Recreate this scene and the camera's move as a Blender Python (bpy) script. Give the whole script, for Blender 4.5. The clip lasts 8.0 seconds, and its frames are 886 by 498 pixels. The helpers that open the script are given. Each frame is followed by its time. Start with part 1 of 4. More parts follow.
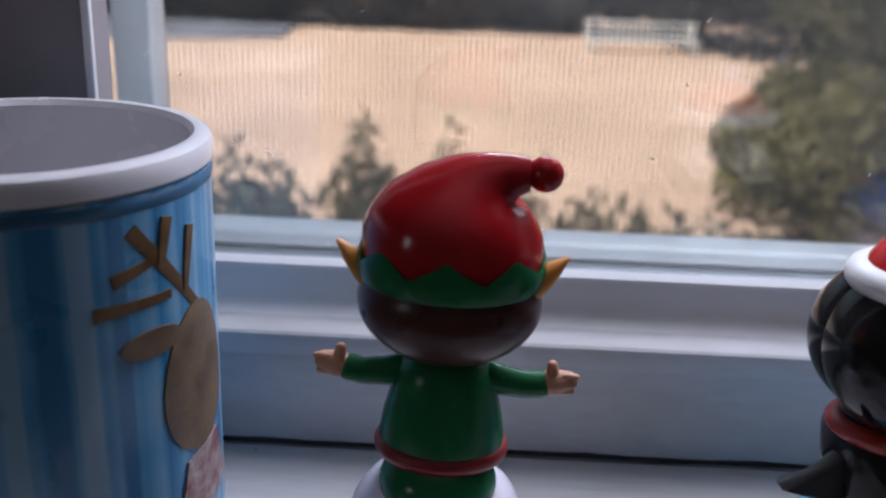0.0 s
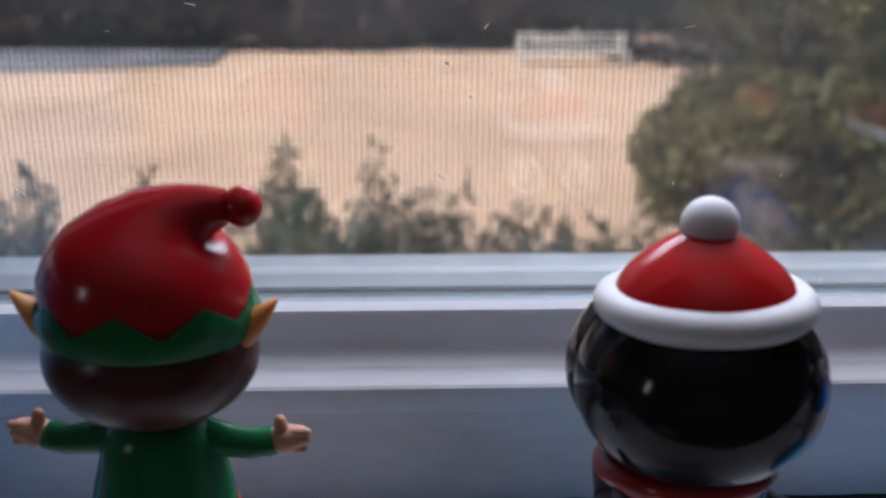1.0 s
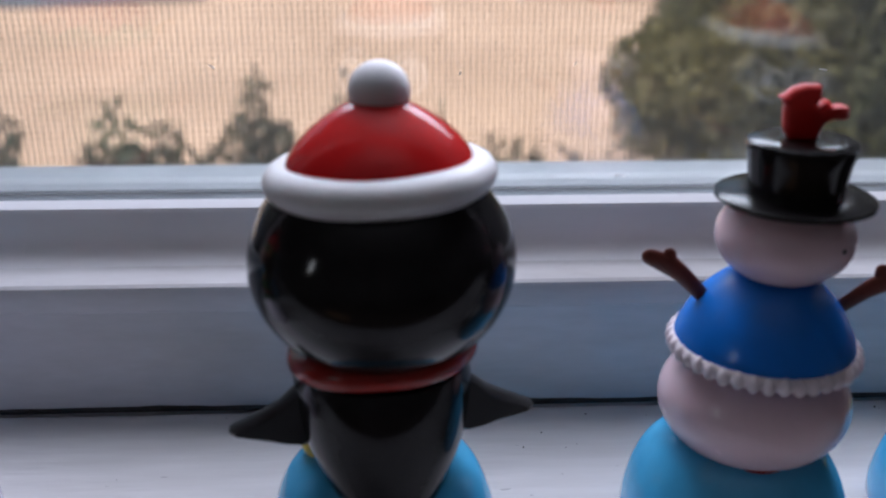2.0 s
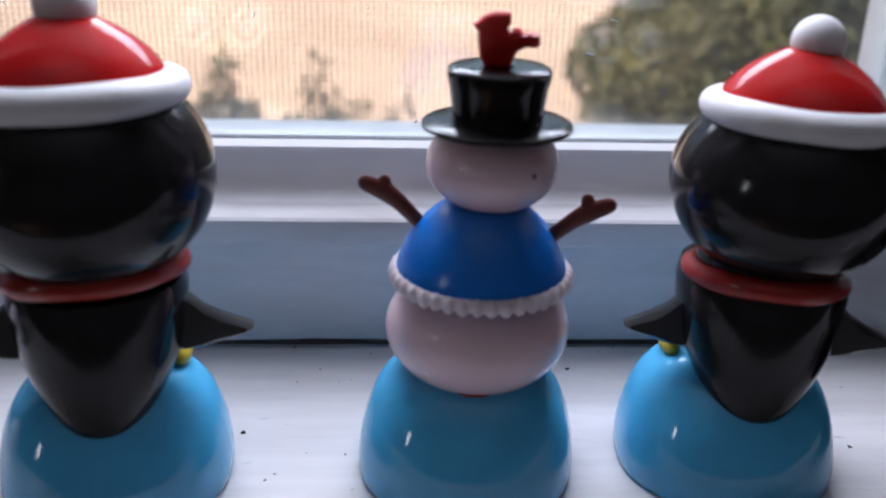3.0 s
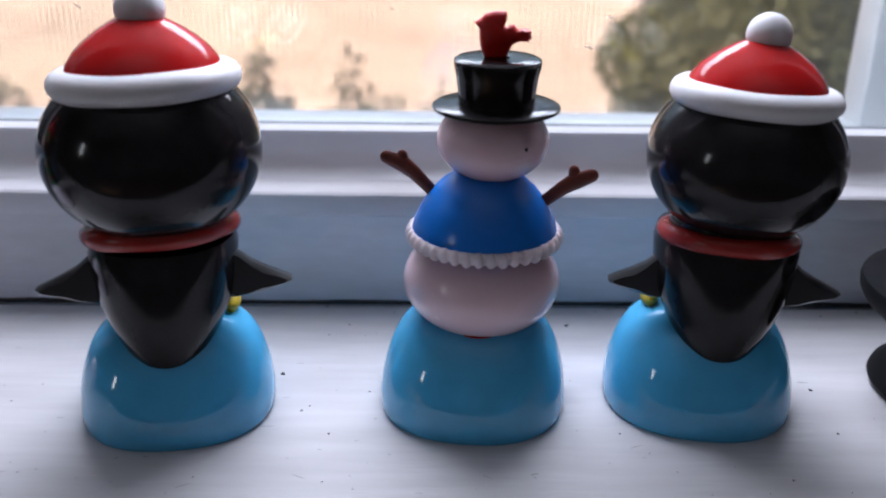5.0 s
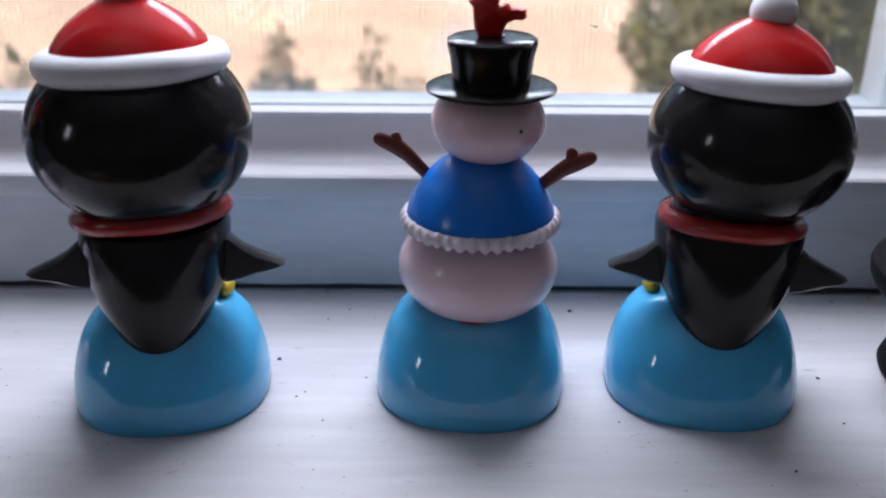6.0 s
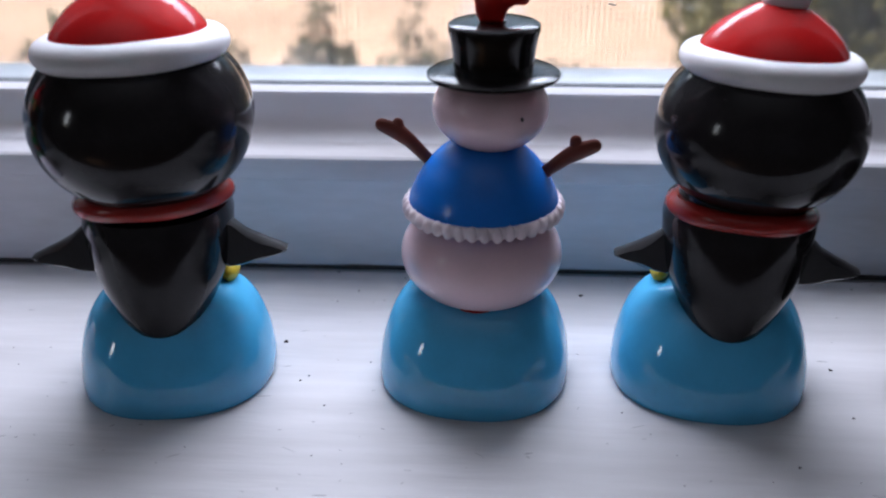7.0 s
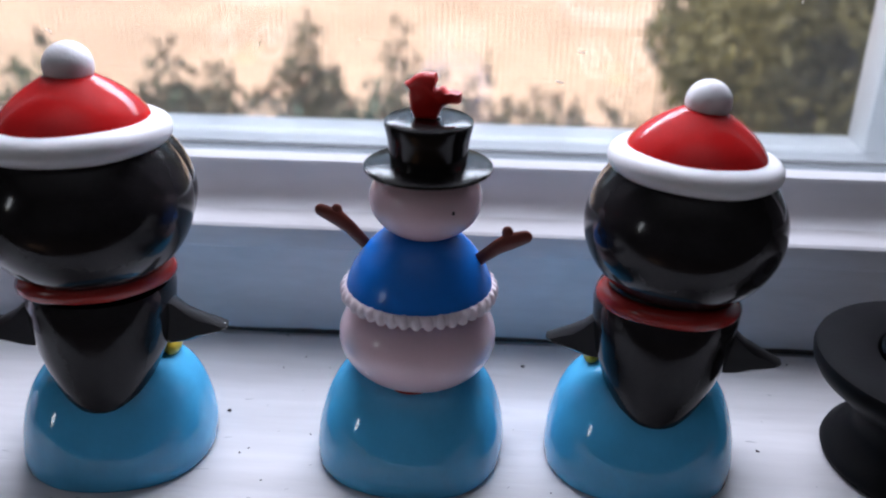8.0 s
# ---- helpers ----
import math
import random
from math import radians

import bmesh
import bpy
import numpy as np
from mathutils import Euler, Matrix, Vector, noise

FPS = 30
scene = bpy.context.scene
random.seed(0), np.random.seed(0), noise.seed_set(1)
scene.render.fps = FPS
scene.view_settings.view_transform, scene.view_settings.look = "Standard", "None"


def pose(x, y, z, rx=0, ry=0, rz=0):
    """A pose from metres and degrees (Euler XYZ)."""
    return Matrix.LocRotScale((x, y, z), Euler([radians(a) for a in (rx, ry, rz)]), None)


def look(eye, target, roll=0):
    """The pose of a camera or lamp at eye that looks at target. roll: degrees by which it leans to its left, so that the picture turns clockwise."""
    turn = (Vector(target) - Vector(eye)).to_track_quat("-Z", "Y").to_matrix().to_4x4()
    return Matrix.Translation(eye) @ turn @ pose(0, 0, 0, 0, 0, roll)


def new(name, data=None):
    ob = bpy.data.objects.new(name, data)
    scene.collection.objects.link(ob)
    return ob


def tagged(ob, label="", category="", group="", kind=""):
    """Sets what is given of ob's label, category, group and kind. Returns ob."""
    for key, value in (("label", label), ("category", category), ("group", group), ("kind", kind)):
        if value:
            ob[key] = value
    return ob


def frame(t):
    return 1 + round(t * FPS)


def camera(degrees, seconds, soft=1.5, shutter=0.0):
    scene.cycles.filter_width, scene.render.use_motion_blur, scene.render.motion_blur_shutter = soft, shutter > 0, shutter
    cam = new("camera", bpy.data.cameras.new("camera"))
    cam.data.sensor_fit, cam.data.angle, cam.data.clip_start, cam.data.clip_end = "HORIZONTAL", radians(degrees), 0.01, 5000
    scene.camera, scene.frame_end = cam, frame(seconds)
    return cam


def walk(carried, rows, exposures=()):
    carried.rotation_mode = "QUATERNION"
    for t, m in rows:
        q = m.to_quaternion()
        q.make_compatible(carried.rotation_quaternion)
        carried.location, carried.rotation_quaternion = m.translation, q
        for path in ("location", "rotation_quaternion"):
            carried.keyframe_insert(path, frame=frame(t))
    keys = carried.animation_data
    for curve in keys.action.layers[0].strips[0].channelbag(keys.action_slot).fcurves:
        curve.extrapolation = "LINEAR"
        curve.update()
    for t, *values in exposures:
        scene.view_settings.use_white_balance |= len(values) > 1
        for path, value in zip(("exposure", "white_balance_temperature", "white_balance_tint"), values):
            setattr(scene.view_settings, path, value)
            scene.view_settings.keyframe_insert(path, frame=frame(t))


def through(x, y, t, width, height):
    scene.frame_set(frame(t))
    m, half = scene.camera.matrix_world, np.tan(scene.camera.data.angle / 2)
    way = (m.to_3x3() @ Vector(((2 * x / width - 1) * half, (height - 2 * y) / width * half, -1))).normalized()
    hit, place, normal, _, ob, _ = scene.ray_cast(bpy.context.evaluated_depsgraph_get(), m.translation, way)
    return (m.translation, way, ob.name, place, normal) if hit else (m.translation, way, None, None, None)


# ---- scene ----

# ---- camera and walk ----
cam = camera(51.05, 8.0, soft=2.0)
cam.data.dof.use_dof = True
cam.data.dof.focus_distance = 0.245
cam.data.dof.aperture_fstop = 12.0
PATH = [
    (0, (-0.19260, -0.26580, 0.16050), (70.920, -2.250, 1.720)),
    (0.2, (-0.18060, -0.25900, 0.15200), (70.410, -2.300, 0.100)),
    (0.5, (-0.17390, -0.25250, 0.15640), (71.660, -2.040, -2.550)),
    (0.6, (-0.16960, -0.24900, 0.15930), (71.950, -1.780, -2.860)),
    (1, (-0.14180, -0.24110, 0.15760), (72.120, -0.360, -2.310)),
    (1.5, (-0.10870, -0.23480, 0.15120), (70.220, 1.020, -1.570)),
    (2, (-0.07691, -0.23557, 0.14198), (68.303, -0.142, -2.439)),
    (2.2, (-0.06590, -0.23670, 0.14120), (67.750, -0.250, -2.390)),
    (3.3, (-0.01354, -0.25545, 0.12992), (67.601, -1.807, -2.615)),
    (3.5, (-0.01510, -0.26257, 0.13401), (67.747, -1.562, -2.146)),
    (4, (-0.01647, -0.27706, 0.13436), (67.702, -1.094, -1.323)),
    (4.5, (-0.01470, -0.28141, 0.14006), (68.329, -0.784, -0.878)),
    (4.7, (-0.01520, -0.28423, 0.13794), (67.927, -0.870, -0.904)),
    (5.8, (-0.01130, -0.28434, 0.13799), (66.591, -0.161, 0.404)),
    (6, (-0.00771, -0.27958, 0.13692), (66.190, -0.223, 0.661)),
    (6.5, (-0.00800, -0.27473, 0.13472), (65.411, -0.188, 1.517)),
    (7, (0.00211, -0.27494, 0.14106), (64.042, 0.341, 3.243)),
    (7.5, (0.00640, -0.27395, 0.15118), (63.950, -0.298, 3.596)),
    (8, (0.01467, -0.27282, 0.15923), (65.084, -1.098, 2.992)),
]
EXPOSURES = [(0.0, 0.40), (1.0, 0.27), (1.5, 0.27), (2.0, 0.38), (2.2, 0.42), (3.3, 0.88), (8.0, 0.95)]
walk(cam, [(t, pose(*eye, *turn)) for t, eye, turn in PATH], EXPOSURES)

# ---- world and large lights ----
SUN_ELEVATION, SUN_HEADING = radians(46), radians(260)
world = bpy.data.worlds.new("daylight")
scene.world = world
world.use_nodes = True
wn = world.node_tree
sky = wn.nodes.new("ShaderNodeTexSky")
sky.sky_type = "NISHITA"
sky.sun_disc = False
sky.sun_elevation, sky.sun_rotation = SUN_ELEVATION, SUN_HEADING
sky.air_density, sky.dust_density = 1.0, 3.0
wn.nodes["Background"].inputs[1].default_value = 0.14
wn.links.new(sky.outputs[0], wn.nodes["Background"].inputs[0])

sun_data = bpy.data.lights.new("sun", "SUN")
sun_data.energy, sun_data.angle, sun_data.color = 4.9, radians(3), (1.0, 0.84, 0.70)
sun = new("sun", sun_data)
sun_dir = Vector((math.sin(SUN_HEADING) * math.cos(SUN_ELEVATION), math.cos(SUN_HEADING) * math.cos(SUN_ELEVATION), math.sin(SUN_ELEVATION)))
sun.matrix_world = look(sun_dir * 30, (0, 0, 0))


def area_lamp(name, eye, target, sx, sy, watts, colour):
    data = bpy.data.lights.new(name, "AREA")
    data.shape, data.size, data.size_y, data.energy, data.color = "RECTANGLE", sx, sy, watts, colour
    ob = new(name, data)
    ob.matrix_world = look(eye, target)
    return ob


# sky light through the open upper part of the window
area_lamp("window_skylight", (-0.02, 0.172, 0.675), (-0.02, -0.5, 0.675), 0.36, 0.95, 8.5, (0.80, 0.825, 1.0))
# sky light through the side window of the room
area_lamp("side_skylight", (-2.38, -1.70, 0.70), (0, -1.2, 0.1), 0.16, 0.50, 1.2, (0.86, 0.92, 1.0))


# ---- materials ----
def material(name, colour, rough=0.4, metal=0.0, vary=0.12, scale=60.0, bump=0.0, fine=900.0, coat=0.0, spec=0.5, rough_vary=0.1, second=None, sss=0.0, stretch=(1, 1, 1), mottling=0.5):
    """A surface with blotches at one scale and grain at a finer one."""
    m = bpy.data.materials.new(name)
    m.use_nodes = True
    n, l = m.node_tree.nodes, m.node_tree.links
    b = n["Principled BSDF"]
    b.inputs["Metallic"].default_value = metal
    b.inputs["Coat Weight"].default_value = coat
    b.inputs["Coat Roughness"].default_value = 0.06
    b.inputs["Specular IOR Level"].default_value = spec
    if sss:
        b.inputs["Subsurface Weight"].default_value = sss
        b.inputs["Subsurface Radius"].default_value = (0.004, 0.003, 0.003)
        b.inputs["Subsurface Scale"].default_value = 1.0
    tc, mp = n.new("ShaderNodeTexCoord"), n.new("ShaderNodeMapping")
    mp.inputs["Scale"].default_value = stretch
    l.new(tc.outputs["Object"], mp.inputs["Vector"])
    big, small = n.new("ShaderNodeTexNoise"), n.new("ShaderNodeTexNoise")
    big.inputs["Scale"].default_value, big.inputs["Detail"].default_value = scale, 5.0
    small.inputs["Scale"].default_value, small.inputs["Detail"].default_value = fine, 3.0
    for t in (big, small):
        l.new(mp.outputs[0], t.inputs["Vector"])
    ramp = n.new("ShaderNodeValToRGB")
    dark = [max(0.0, c * (1 - vary)) for c in colour]
    light = list(second) if second else [min(1.0, c * (1 + vary)) for c in colour]
    ramp.color_ramp.elements[0].position, ramp.color_ramp.elements[1].position = mottling - 0.18, mottling + 0.2
    ramp.color_ramp.elements[0].color, ramp.color_ramp.elements[1].color = (*dark, 1), (*light, 1)
    l.new(big.outputs["Fac"], ramp.inputs[0])
    grain = n.new("ShaderNodeMix")
    grain.data_type, grain.blend_type = "RGBA", "MULTIPLY"
    grain.inputs[0].default_value = min(1.0, vary * 1.5)
    l.new(ramp.outputs[0], grain.inputs[6])
    l.new(small.outputs["Fac"], grain.inputs[7])
    l.new(grain.outputs[2], b.inputs["Base Color"])
    rr = n.new("ShaderNodeMapRange")
    rr.inputs["To Min"].default_value, rr.inputs["To Max"].default_value = max(0.02, rough - rough_vary), min(1.0, rough + rough_vary)
    l.new(big.outputs["Fac"], rr.inputs["Value"])
    l.new(rr.outputs[0], b.inputs["Roughness"])
    if bump:
        bp = n.new("ShaderNodeBump")
        bp.inputs["Strength"].default_value, bp.inputs["Distance"].default_value = 1.0, bump
        l.new(small.outputs["Fac"], bp.inputs["Height"])
        l.new(bp.outputs[0], b.inputs["Normal"])
    return m


def glass_material(name, tint=(0.97, 0.985, 0.98), gloss=1.0, dirt=0.0):
    """Clear sheet glass: what is behind shows through, and the surface mirrors by Fresnel."""
    m = bpy.data.materials.new(name)
    m.use_nodes = True
    n, l = m.node_tree.nodes, m.node_tree.links
    n.remove(n["Principled BSDF"])
    clear, gl, fr, mix = n.new("ShaderNodeBsdfTransparent"), n.new("ShaderNodeBsdfGlossy"), n.new("ShaderNodeFresnel"), n.new("ShaderNodeMixShader")
    clear.inputs[0].default_value = (*tint, 1)
    gl.inputs["Roughness"].default_value = 0.0
    fr.inputs["IOR"].default_value = 1.52
    l.new(fr.outputs[0], mix.inputs[0])
    l.new(clear.outputs[0], mix.inputs[1])
    l.new(gl.outputs[0], mix.inputs[2])
    out = mix
    if dirt:
        df, mix2 = n.new("ShaderNodeBsdfDiffuse"), n.new("ShaderNodeMixShader")
        df.inputs[0].default_value = (0.8, 0.8, 0.8, 1)
        tc, no, mr = n.new("ShaderNodeTexCoord"), n.new("ShaderNodeTexNoise"), n.new("ShaderNodeMapRange")
        no.inputs["Scale"].default_value, no.inputs["Detail"].default_value = 14.0, 6.0
        l.new(tc.outputs["Object"], no.inputs["Vector"])
        l.new(no.outputs["Fac"], mr.inputs["Value"])
        mr.inputs["From Min"].default_value, mr.inputs["From Max"].default_value = 0.35, 0.8
        mr.inputs["To Min"].default_value, mr.inputs["To Max"].default_value = dirt * 0.3, dirt
        l.new(mr.outputs[0], mix2.inputs[0])
        l.new(mix.outputs[0], mix2.inputs[1])
        l.new(df.outputs[0], mix2.inputs[2])
        out = mix2
    l.new(out.outputs[0], n["Material Output"].inputs[0])
    return m


def leaf_material(name, dark, light, through, scale=3.0):
    """Foliage: two tones in patches, part of the light passing through each leaf."""
    m = bpy.data.materials.new(name)
    m.use_nodes = True
    n, l = m.node_tree.nodes, m.node_tree.links
    b = n["Principled BSDF"]
    tc, no, ramp, tl, mix = (n.new("ShaderNode" + k) for k in ("TexCoord", "TexNoise", "ValToRGB", "BsdfTranslucent", "MixShader"))
    no.inputs["Scale"].default_value, no.inputs["Detail"].default_value = scale, 6.0
    l.new(tc.outputs["Object"], no.inputs["Vector"])
    e = ramp.color_ramp.elements
    e[0].position, e[0].color = 0.36, (*dark, 1)
    e[1].position, e[1].color = 0.66, (*light, 1)
    l.new(no.outputs["Fac"], ramp.inputs[0])
    l.new(ramp.outputs[0], b.inputs["Base Color"])
    l.new(ramp.outputs[0], tl.inputs["Color"])
    b.inputs["Roughness"].default_value = 0.55
    mix.inputs[0].default_value = through
    l.new(b.outputs[0], mix.inputs[1])
    l.new(tl.outputs[0], mix.inputs[2])
    l.new(mix.outputs[0], n["Material Output"].inputs[0])
    return m


M = {
    "sill": material("sill_paint", (0.60, 0.595, 0.60), 0.42, vary=0.12, scale=30, bump=0.0004, fine=170, stretch=(0.2, 1.6, 1), rough_vary=0.16, second=(0.70, 0.695, 0.70)),
    "trim": material("trim_paint", (0.72, 0.72, 0.74), 0.38, vary=0.05, scale=30, bump=0.00006, fine=300, stretch=(0.3, 1, 1)),
    "apron": material("apron_paint", (0.50, 0.485, 0.475), 0.45, vary=0.12, scale=22, bump=0.00008, fine=260, stretch=(0.4, 1, 1.6), second=(0.63, 0.63, 0.655), mottling=0.42),
    "vinyl": material("window_vinyl", (0.76, 0.77, 0.79), 0.35, vary=0.06, scale=20, bump=0.00004, fine=400),
    "worn_vinyl": material("weathered_vinyl", (0.36, 0.39, 0.43), 0.5, vary=0.15, scale=30, fine=300, stretch=(0.3, 1, 1)),
    "track": material("track_grime", (0.34, 0.36, 0.37), 0.6, vary=0.25, scale=40, fine=300),
    "seal": material("rubber_seal", (0.05, 0.055, 0.06), 0.6, vary=0.2),
    "caulk": material("old_caulk", (0.035, 0.03, 0.028), 0.85, vary=0.5, scale=90, bump=0.0004, fine=500),
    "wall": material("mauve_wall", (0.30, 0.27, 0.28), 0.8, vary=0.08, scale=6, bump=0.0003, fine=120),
    "room_wall": material("room_wall", (0.42, 0.40, 0.39), 0.8, vary=0.08, scale=3, bump=0.0003, fine=120),
    "ceiling": material("ceiling_white", (0.7, 0.7, 0.69), 0.85, vary=0.05, scale=4),
    "floor": material("wood_floor", (0.22, 0.14, 0.085), 0.45, vary=0.3, scale=5, stretch=(1, 8, 1), fine=60),
    "blue_base": material("sky_blue_plastic", (0.066, 0.40, 0.68), 0.065, vary=0.05, scale=90, spec=0.6, rough_vary=0.03, fine=700),
    "black": material("black_plastic", (0.017, 0.0155, 0.0165), 0.12, vary=0.25, scale=80, spec=0.28, rough_vary=0.05),
    "black_wing": material("black_soft_plastic", (0.010, 0.010, 0.011), 0.32, vary=0.25, scale=80, spec=0.25),
    "red": material("red_plastic", (0.52, 0.014, 0.014), 0.15, vary=0.08, scale=90, spec=0.4, rough_vary=0.04),
    "scarf": material("red_scarf_plastic", (0.32, 0.018, 0.014), 0.22, vary=0.1, scale=120, spec=0.4),
    "white_fur": material("white_plastic", (0.74, 0.74, 0.75), 0.42, vary=0.05, scale=150, bump=0.00008, fine=1500, sss=0.15),
    "snow": material("pearly_pink_white_plastic", (0.80, 0.60, 0.645), 0.24, vary=0.04, scale=60, coat=0.3, sss=0.3),
    "cape": material("cobalt_blue_plastic", (0.010, 0.18, 0.66), 0.22, vary=0.06, scale=90, spec=0.4),
    "beads": material("white_bead_plastic", (0.76, 0.66, 0.70), 0.35, vary=0.05, sss=0.2),
    "twig": material("russet_plastic", (0.17, 0.034, 0.022), 0.38, vary=0.15, scale=200),
    "hat": material("black_hat_plastic", (0.010, 0.009, 0.009), 0.18, vary=0.2, scale=100, spec=0.4),
    "bird": material("scarlet_plastic", (0.62, 0.014, 0.012), 0.35, vary=0.1, scale=200),
    "yellow": material("yellow_plastic", (0.62, 0.46, 0.03), 0.35, vary=0.1, scale=200),
    "orange": material("orange_plastic", (0.72, 0.2, 0.05), 0.4, vary=0.1, scale=200),
    "eye_white": material("eye_white_paint", (0.78, 0.78, 0.77), 0.35, vary=0.04),
    "dark_dot": material("black_paint_dot", (0.02, 0.02, 0.02), 0.4, vary=0.1),
    "elf_red": material("elf_hat_red", (0.40, 0.010, 0.014), 0.17, vary=0.08, scale=90, spec=0.4, rough_vary=0.05),
    "elf_green": material("elf_green", (0.007, 0.135, 0.042), 0.24, vary=0.08, scale=90, spec=0.35),
    "elf_hair": material("elf_brown_hair", (0.075, 0.024, 0.018), 0.3, vary=0.12, scale=120, spec=0.35),
    "elf_skin": material("elf_skin_plastic", (0.60, 0.30, 0.19), 0.4, vary=0.06, sss=0.15),
    "elf_ear": material("elf_ear_plastic", (0.72, 0.30, 0.06), 0.4, vary=0.06, sss=0.2),
    "elf_belt": material("elf_belt_red", (0.26, 0.012, 0.014), 0.35, vary=0.1),
    "elf_snow": material("elf_snow_base", (0.74, 0.70, 0.80), 0.22, vary=0.03, coat=0.4, sss=0.25),
    "mug_white": material("mug_white_melamine", (0.72, 0.70, 0.73), 0.25, vary=0.04, scale=40, coat=0.2),
    "print_brown": material("brown_print", (0.16, 0.085, 0.03), 0.35, vary=0.3, scale=160),
    "print_tan": material("tan_print", (0.19, 0.125, 0.075), 0.35, vary=0.3, scale=120),
    "print_red": material("red_print", (0.42, 0.07, 0.09), 0.35, vary=0.4, scale=250, second=(0.6, 0.5, 0.5)),
    "print_navy": material("navy_print", (0.035, 0.13, 0.25), 0.35, vary=0.2, scale=120),
    "matt_black": material("matt_black_rubber", (0.006, 0.006, 0.007), 0.5, vary=0.2, spec=0.08, scale=120, bump=0.00003, fine=1500),
    "debris": material("dark_debris", (0.03, 0.026, 0.024), 0.8, vary=0.4),
    "scuff": material("scuffed_paint", (0.42, 0.42, 0.43), 0.6, vary=0.2, scale=200),
    "crumb": material("orange_crumb", (0.5, 0.10, 0.05), 0.6, vary=0.2, scale=900),
    "fleck": material("paint_fleck", (0.85, 0.85, 0.83), 0.5, vary=0.05),
    "screen": material("screen_wire", (0.07, 0.07, 0.07), 0.5, vary=0.1),
    "grass": material("dormant_grass", (0.63, 0.45, 0.35), 0.9, vary=0.10, scale=0.6, fine=9, second=(0.74, 0.54, 0.43)),
    "road": material("asphalt", (0.17, 0.19, 0.25), 0.8, vary=0.2, scale=1.5, fine=60),
    "leaf_dark": material("dark_foliage", (0.022, 0.028, 0.024), 0.6, vary=0.5, scale=3, fine=20, second=(0.045, 0.045, 0.040)),
    "leaf_olive": leaf_material("olive_foliage", (0.085, 0.10, 0.04), (0.20, 0.185, 0.075), 0.42),
    "leaf_teal": leaf_material("teal_foliage", (0.08, 0.155, 0.13), (0.14, 0.23, 0.19), 0.45),
    "leaf_brown": material("dry_brush", (0.065, 0.055, 0.045), 0.8, vary=0.4, scale=1.2, fine=12, second=(0.10, 0.082, 0.066)),
    "leaf_shrub": leaf_material("grey_green_shrub", (0.12, 0.125, 0.095), (0.24, 0.22, 0.165), 0.45),
    "bark": material("grey_bark", (0.09, 0.075, 0.06), 0.9, vary=0.3, scale=12, bump=0.01, fine=40, stretch=(1, 1, 0.2)),
    "white_wood": material("white_bench_paint", (0.7, 0.7, 0.7), 0.6, vary=0.1, scale=6),
    "siding": material("outer_siding", (0.6, 0.6, 0.6), 0.7, vary=0.08, scale=3),
    "pane": glass_material("window_glass", dirt=0.04),
    "cup_glass": glass_material("cup_glass", (0.9, 0.92, 0.92)),
}


def mug_paint():
    """Watercolour stripes down a printed sleeve, in shades of blue."""
    m = material("blue_striped_print", (0.06, 0.25, 0.46), 0.3, vary=0.12, scale=45, coat=0.35, fine=500)
    n, l = m.node_tree.nodes, m.node_tree.links
    b = n["Principled BSDF"]
    tc, sep, at, wave, no, add, ramp, mix = (n.new("ShaderNode" + k) for k in ("TexCoord", "SeparateXYZ", "Math", "Math", "TexNoise", "Math", "ValToRGB", "Mix"))
    l.new(tc.outputs["Object"], sep.inputs[0])
    at.operation = "ARCTAN2"
    l.new(sep.outputs[0], at.inputs[0])
    l.new(sep.outputs[1], at.inputs[1])
    no.noise_dimensions = "1D"
    no.inputs["Scale"].default_value, no.inputs["Detail"].default_value = 5.5, 3.0
    wave.operation, add.operation = "MULTIPLY", "ADD"
    wave.inputs[1].default_value = 1.0
    l.new(at.outputs[0], wave.inputs[0])
    l.new(wave.outputs[0], no.inputs["W"])
    blot = n.new("ShaderNodeTexNoise")
    blot.inputs["Scale"].default_value, blot.inputs["Detail"].default_value = 55.0, 5.0
    l.new(tc.outputs["Object"], blot.inputs["Vector"])
    soft = n.new("ShaderNodeMath")
    soft.operation = "MULTIPLY"
    soft.inputs[1].default_value = 0.22
    l.new(blot.outputs["Fac"], soft.inputs[0])
    l.new(no.outputs["Fac"], add.inputs[0])
    l.new(soft.outputs[0], add.inputs[1])
    e = ramp.color_ramp.elements
    e[0].position, e[0].color = 0.48, (0.03, 0.17, 0.36, 1)
    e[1].position, e[1].color = 0.74, (0.24, 0.40, 0.55, 1)
    mid = e.new(0.6)
    mid.color = (0.065, 0.28, 0.50, 1)
    l.new(add.outputs[0], ramp.inputs[0])
    l.new(ramp.outputs[0], b.inputs["Base Color"])
    return m


M["mug_blue"] = mug_paint()


# ---- mesh builders ----
def finish(name, bm, mats, parent=None, smooth=40):
    me = bpy.data.meshes.new(name)
    bmesh.ops.recalc_face_normals(bm, faces=bm.faces[:])
    bm.to_mesh(me)
    bm.free()
    for m in (mats if isinstance(mats, (list, tuple)) else [mats]):
        me.materials.append(m)
    if smooth:
        me.polygons.foreach_set("use_smooth", [True] * len(me.polygons))
        me.set_sharp_from_angle(angle=radians(smooth))
    ob = new(name, me)
    if parent:
        ob.parent = parent
    return ob


def part(name, bm, mat, parent, label="", smooth=40):
    ob = finish(name, bm, mat, parent, smooth)
    if label:
        ob["label"] = label
    return ob


def thing(name, at, label, category, group="", kind="", rz=0.0):
    ob = new(name)
    ob.empty_display_size = 0.02
    ob.matrix_basis = pose(*at, 0, 0, rz)
    return tagged(ob, label, category, group, kind)


